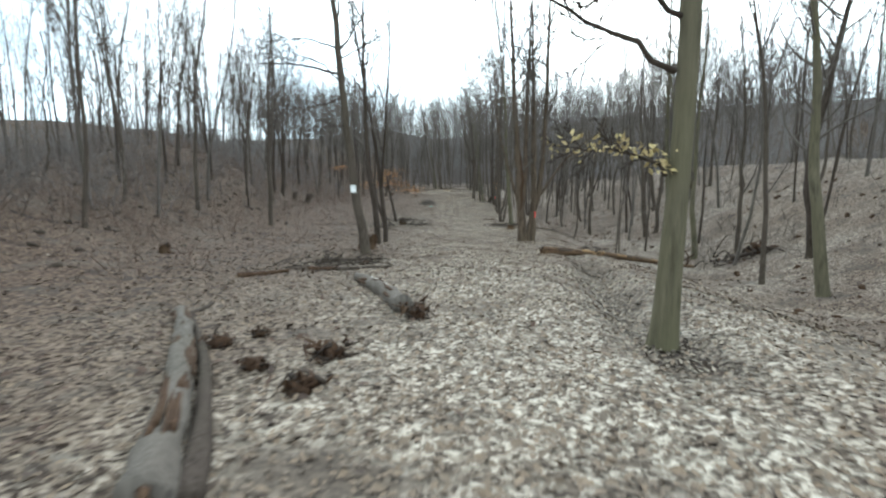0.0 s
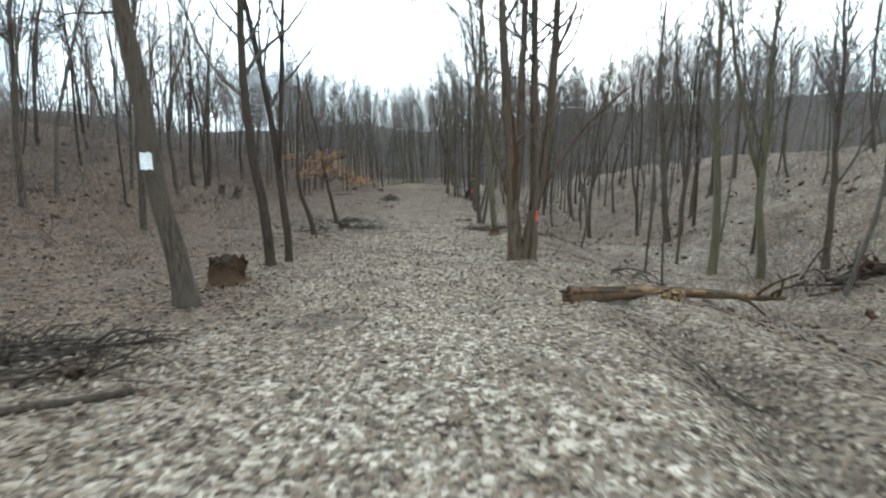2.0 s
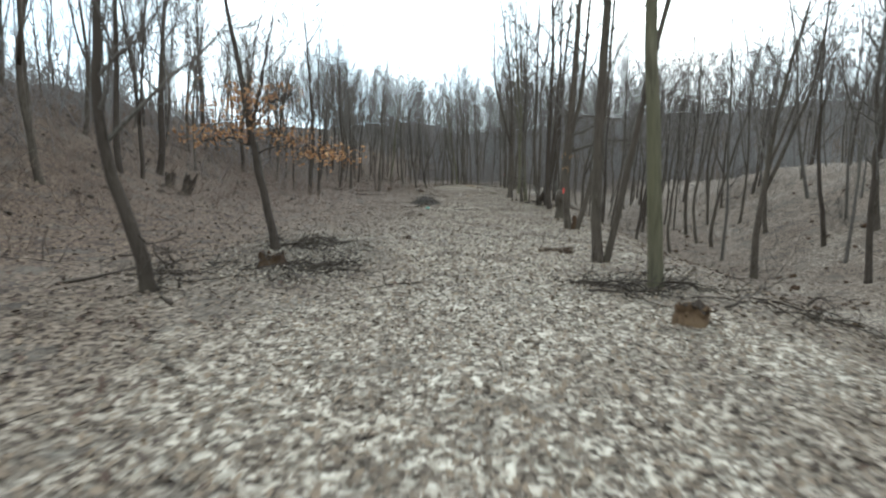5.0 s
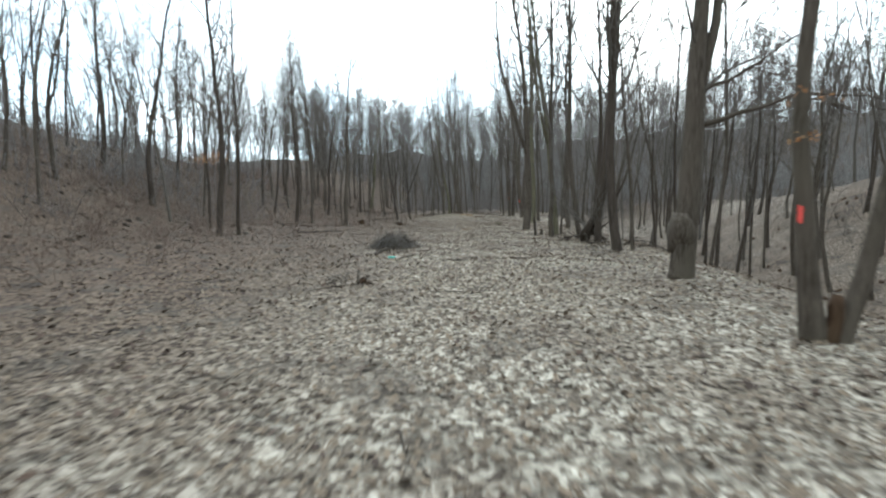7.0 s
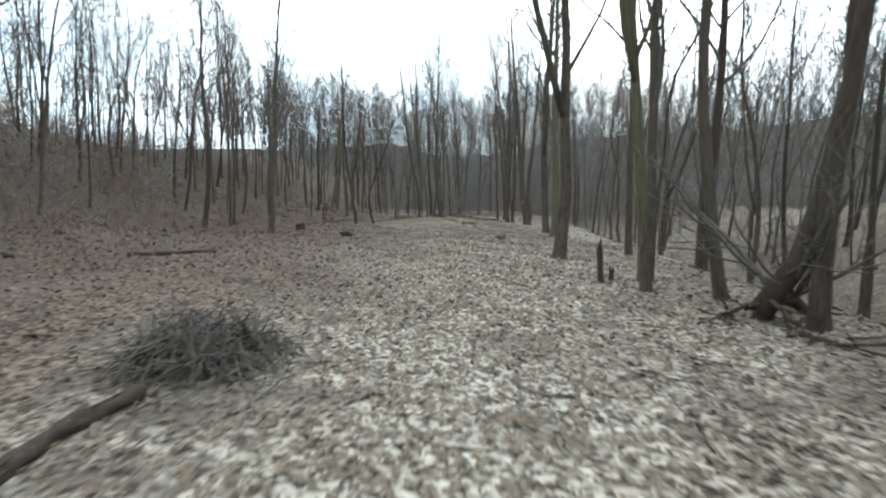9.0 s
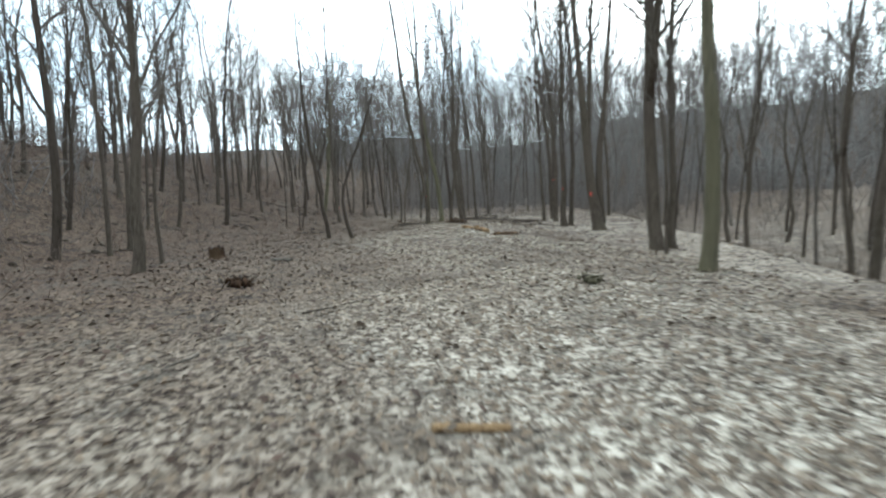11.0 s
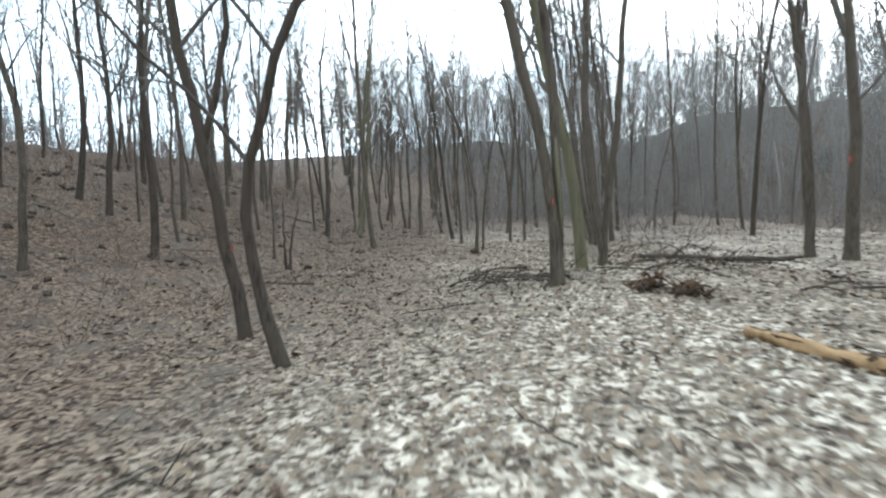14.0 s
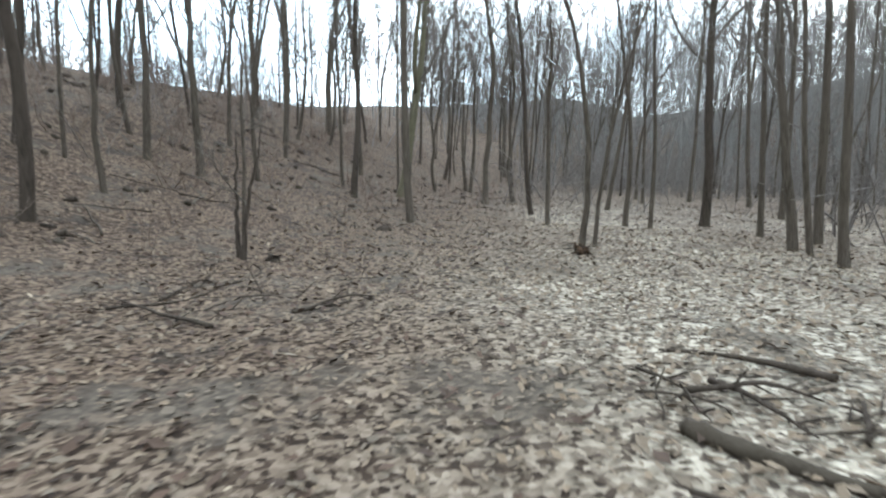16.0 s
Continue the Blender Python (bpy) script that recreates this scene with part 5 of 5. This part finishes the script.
lying("fallen_branch", (-9.2, 94.9), (-8.8, 96.4), 0.020, "thin crooked branch lying in leaves", DARK_BARK, seed=351, category="branch", bend=0.6, taper=0.5)
lying("fallen_branch", (-8.85, 96.3), (-9.8, 98.2), 0.018, "thin crooked branch lying in leaves", DARK_BARK, seed=352, category="branch", bend=0.6, taper=0.5)
pile("branch_pile", 5.9, 58.6, 3.0, 1.6, 14, 0.03, "dark branches and roots at the bank's edge", 309, turn=-0.6, high=0.15)
pile("branch_pile", -2.3, 91.75, 2.2, 0.9, 16, 0.018, "dark branches heaped against the leaning trees", 310, turn=-0.5, high=0.12)
pile("branch_pile", -2.0, 92.2, 2.4, 0.6, 7, 0.03, "heavy dark branches lying beside leaning trees", 324, turn=-0.5, high=0.05, twigs=3)
pile("branch_pile", -2.75, 93.8, 1.7, 1.0, 9, 0.028, "dark crooked branches lying on leaves", 311, turn=-0.35, high=0.10)
pile("branch_pile", 0.4, 92.2, 2.2, 1.2, 18, 0.022, "dark branches heaped against the leaning trees", 312, turn=0.3, high=0.12)
pile("branch_pile", 7.5, 25.5, 2.4, 1.6, 10, 0.03, "dead branches lying in the hollow", 313, turn=0.5, high=0.2)
pile("branch_pile", 1.9, 95.4, 3.0, 0.8, 22, 0.03, "tangle of dark branches along a fallen trunk", 353, turn=0.5, high=0.25)
pile("branch_pile", 2.8, 90.5, 2.4, 1.0, 9, 0.03, "dark branches along the mound", 314, turn=0.2, high=0.1)
pile("branch_pile", -7.8, 95.6, 3.0, 1.2, 9, 0.03, "grey branches at the foot of the hillside", 315, turn=0.4, high=0.1)
pile("brushwood_heap", -1.2, 49.9, 0.8, 0.5, 12, 0.015, "small low heap of brushwood in leaves", 316, TWIG, 0.2, 0.25, 0)

pile("branch_pile", 15.9, 27.9, 2.4, 1.6, 36, 0.055, "torn-up roots and dead branches on the slope", 321, turn=0.3, high=0.7, twigs=0)
pile("branch_pile", 4.45, 15.6, 2.4, 0.5, 16, 0.014, "thin dead twigs lying in the washed-out gully", 322, turn=1.45, high=0.05, twigs=0)
pile("branch_pile", 3.2, 9.0, 2.0, 0.5, 8, 0.014, "thin dead twigs lying in the washed-out gully", 323, turn=1.2, high=0.05, twigs=0)

# a thin line of single sticks
stick_meshes = []
for n in range(7):
    g = np.random.default_rng(400 + n)
    line = wander(g, (-0.6, 0, 0.015), (1, 0, 0), 1.2, 7, 0.12)
    line[:, 2] = 0.018 + 0.02 * np.abs(np.sin(np.linspace(0, 5, 8) + n))
    w = Wood().tube(line, np.linspace(0.016, 0.006, 8), 6)
    if n % 2:
        spray(w, g, line, 0.015, 0, 3, 3, 0.8, 0.35, 0.0)
    stick_meshes.append(w.mesh("fallen_stick", DARK_BARK if n % 3 else GREY_LOG))
rng = np.random.default_rng(77)
for k in range(110):
    y = rng.uniform(5, 103)
    x = float(trail_x(y)) + rng.normal(0, 1) * 3.6 + (0.8 if rng.uniform() < 0.5 else -0.8)
    s = rng.uniform(0.25, 1.0)
    ob = new("fallen_stick", stick_meshes[k % 7])
    slope = math.atan2(z_at(x + 0.4, y) - z_at(x - 0.4, y), 0.8)
    ob.matrix_world = Matrix.Translation((x, y, z_at(x, y))) @ Matrix.Rotation(-slope, 4, "Y") @ Matrix.Rotation(rng.uniform(0, 6.28), 4, "Z") @ Matrix.Diagonal((s, s, min(s, 1.2), 1))
    tagged(ob, "thin dead stick lying on fallen leaves", "stick", "sticks on the ground")

for k in range(70):
    x, y = rng.uniform(-27, -11), rng.uniform(84, 118)
    s = rng.uniform(0.7, 2.0)
    ob = new("fallen_stick", stick_meshes[k % 7])
    slope = math.atan2(z_at(x + 0.5, y) - z_at(x - 0.5, y), 1.0)
    ob.matrix_world = Matrix.Translation((x, y, z_at(x, y) + 0.02)) @ Matrix.Rotation(-slope, 4, "Y") @ Matrix.Rotation(rng.uniform(0, 6.28), 4, "Z") @ Matrix.Diagonal((s, s, s, 1))
    tagged(ob, "dead branch lying on the leafy hillside", "stick", "sticks on the ground")

# a crushed plastic bottle and wrapper
bottle = empty_at("plastic_bottle", Matrix.Translation((-1.2, 54.9, z_at(-1.2, 54.9) + 0.05)) @ Matrix.Rotation(0.5, 4, "Z") @ Matrix.Scale(0.72, 4))
part("body", Wood().tube([(-0.14, 0, 0), (-0.10, 0, 0.01), (0, 0, 0), (0.08, 0, 0.01), (0.13, 0, 0.015), (0.16, 0, 0.015)], (0.045, 0.05, 0.042, 0.048, 0.025, 0.016), 12, 0.08, np.random.default_rng(9)).mesh("body", TEAL_PLASTIC), bottle)
part("cap", Wood().tube([(0.16, 0, 0.015), (0.185, 0, 0.015)], (0.019, 0.019), 12).mesh("cap", WHITE_PAINT), bottle, "white screw cap")
tagged(bottle, "crushed teal plastic bottle lying among leaves", "bottle")


# ---- clods, dead leaves and low growth ----
def clods(name, label, count, xs, ys, mat, seed, chance):
    """Dark knobs of soil, root and rotten wood showing through the leaves of the banks."""
    g, w = np.random.default_rng(seed), Wood()
    for k in range(count):
        x, y = g.uniform(*xs), g.uniform(*ys)
        if g.uniform() > chance(x, y):
            continue
        a, size = g.uniform(0, 6.28), g.uniform(0.05, 0.15)
        t = np.linspace(-1, 1, 5)
        px, py = x + math.cos(a) * t * size + g.normal(0, 0.3, 5) * size, y + math.sin(a) * t * size + g.normal(0, 0.3, 5) * size
        line = np.stack([px, py, terrain(px, py) + size * 0.18 + g.normal(0, 0.02, 5)], 1)
        w.tube(line, size * np.array((0.4, 0.7, 0.8, 0.7, 0.3)) * g.uniform(0.4, 1.2, 5), 7, 0.3, g)
    return tagged(new(name, w.mesh(name, mat)), label, "clods", kind="stuff")


clods("soil_clods", "dark clods of soil and roots on the leafy bank", 1500, (-32, -9), (12, 122), DARK_BARK, 611, lambda x, y: 0.85 if x < -13 else 0.25)
clods("soil_clods", "dark clods of soil and roots on the leafy slope", 420, (10, 27), (14, 80), ROTTEN, 612, lambda x, y: 0.7)
def leaves(name, label, count, area, size, mat, seed, chance, dry_only=True):
    """A layer of single dead leaves, each folded along its rib and tilted its own way."""
    g = np.random.default_rng(seed)
    n = int(count)
    y = g.uniform(area[2], area[3], n)
    x = trail_x(y) + g.uniform(area[0], area[1], n)
    keep = g.uniform(0, 1, n) < chance(x, y)
    x, y = x[keep], y[keep]
    n = len(x)
    if dry_only:
        dry = g.uniform(0, 1, n) > bareness(x, y) * 0.85
        x, y = x[dry], y[dry]
        n = len(x)
    z = terrain(x, y)
    e = 0.15
    sx, sy = (terrain(x + e, y) - z) / e, (terrain(x, y + e) - z) / e
    a, s = g.uniform(0, 6.28, n), size * g.uniform(0.55, 1.35, n)
    tilt, roll, fold = np.clip(g.normal(0, 0.28, n), -0.7, 0.7), np.clip(g.normal(0, 0.32, n), -0.8, 0.8), g.uniform(-0.1, 0.35, n)
    local = np.array([(-1, 0), (-0.1, -0.62), (1, 0), (-0.1, 0.62)], float)
    v = np.zeros((n, 4, 3))
    for k, (u, w_) in enumerate(local):
        lx, ly = u * s, w_ * s * 0.85
        h = u * s * np.sin(tilt) + w_ * s * np.sin(roll) + abs(w_) * s * fold
        dx, dy = lx * np.cos(a) - ly * np.sin(a), lx * np.sin(a) + ly * np.cos(a)
        v[:, k] = np.stack([x + dx, y + dy, z + sx * dx + sy * dy + h], 1)
    v[:, :, 2] += (0.004 + g.uniform(0, 0.028, n) + 0.55 * s * (np.abs(np.sin(tilt)) + 0.5 * np.abs(np.sin(roll))))[:, None]
    q = np.arange(n * 4).reshape(-1, 4)
    ob = new(name, mesh_of(name, v.reshape(-1, 3), q, mat, False))
    return tagged(ob, label, "leaves", kind="stuff")


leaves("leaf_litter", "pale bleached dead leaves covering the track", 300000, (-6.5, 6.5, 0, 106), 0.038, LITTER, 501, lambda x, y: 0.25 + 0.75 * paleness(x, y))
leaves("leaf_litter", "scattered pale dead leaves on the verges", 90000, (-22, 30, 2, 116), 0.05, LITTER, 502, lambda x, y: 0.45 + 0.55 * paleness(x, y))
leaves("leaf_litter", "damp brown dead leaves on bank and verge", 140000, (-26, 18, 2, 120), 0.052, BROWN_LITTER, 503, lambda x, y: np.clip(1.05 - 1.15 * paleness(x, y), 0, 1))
leaves("leaf_litter", "dark damp leaves and mulch on trodden soil", 420000, (-6.5, 6.5, 2, 100), 0.036, MULCH, 504, lambda x, y: np.where(bareness(x, y) > 0.2, bareness(x, y), 0.0), False)


def scrub(name, label, count, xs, ys, tall, thick, mat, seed, chance, spread=0.5):
    """Low dead stems and brambles."""
    g, w = np.random.default_rng(seed), Wood()
    temps = []
    for n in range(24):
        t = Wood()
        for k in range(4):
            line = wander(g, (g.normal(0, 0.16), g.normal(0, 0.16), -0.03), (g.normal(0, spread), g.normal(0, spread), 1), g.uniform(0.5, 1.0), 3, 0.2, -0.04)
            t.tube(line, np.linspace(1.0, 0.4, 4) * thick, 3, shut=False)
            for m_ in range(3):
                i = int(g.integers(1, 3))
                t.tube(wander(g, line[i], g.normal(0, 0.6, 3) + (0, 0, 0.6), g.uniform(0.2, 0.5), 1, 0.2), (thick * 0.6, thick * 0.35), 3, shut=False)
        temps.append((np.concatenate(t.v), np.concatenate(t.q)))
    vs, qs, n = [], [], 0
    for k in range(count):
        x, y = g.uniform(*xs), g.uniform(*ys)
        if g.uniform() > chance(x, y):
            continue
        v, q = temps[k % 24]
        s, a = tall * g.uniform(0.5, 1.3), g.uniform(0, 6.28)
        out = np.stack([(v[:, 0] * math.cos(a) - v[:, 1] * math.sin(a)) * s + x, (v[:, 0] * math.sin(a) + v[:, 1] * math.cos(a)) * s + y, v[:, 2] * s + z_at(x, y)], 1)
        vs.append(out), qs.append(q + n)
        n += len(v)
    ob = new(name, mesh_of(name, np.concatenate(vs), np.concatenate(qs), mat))
    return tagged(ob, label, "scrub", kind="stuff")


SCRUB = bark("scrub_stems", (0.085, 0.058, 0.046), (0.165, 0.120, 0.095), green=0.0)
scrub("bramble_scrub", "tangled brown bramble and dead stems on the bank", 2300, (-30, -6), (12, 130), 1.25, 0.008, SCRUB, 601,
      lambda x, y: (0.95 if x < -11 else 0.2) * (1 if 15 < y < 75 else 0.33))
scrub("bramble_scrub", "low brown brush along the crest of the hillside", 520, (-40, -17), (60, 132), 2.2, 0.007, SCRUB, 607, lambda x, y: 0.9 if x < -20 else 0.35)
scrub("undergrowth", "fine leafless undergrowth between the trees", 1100, (-10, 40), (104, 175), 4.2, 0.006, BRUSH, 602, lambda x, y: 0.0 if open_ground(x, y) else 0.95 if y > 126 else 0.22, 0.25)
scrub("undergrowth", "leafless bushes on the wooded bank", 1150, (-36, -13.5), (12, 112), 3.0, 0.006, BRUSH, 604, lambda x, y: (0.8 if y < 44 else 0.28 if y < 82 else 0.08) * (0.6 if x > -16 else 1.0), 0.35)
scrub("undergrowth", "leafless bushes along the crest of the bank", 520, (-58, -20), (48, 136), 5.0, 0.006, HAZED_BARK, 606, lambda x, y: 0.9 if y < 92 or x < -27 else 0.12, 0.3)
scrub("undergrowth", "hazy leafless bushes on the far slopes", 1600, (-60, 130), (95, 235), 8.0, 0.008, HAZED_BARK, 605, lambda x, y: 1.0 if np.hypot(x, y - 50) > 70 and (x > 30 or y > 165 and x > -0.3 * (y - 50)) else 0.0, 0.25)
scrub("undergrowth", "fine leafless undergrowth in the hollow", 600, (12, 40), (24, 120), 2.4, 0.006, TWIG, 603, lambda x, y: 0.5 if x > 12 else 0.2)
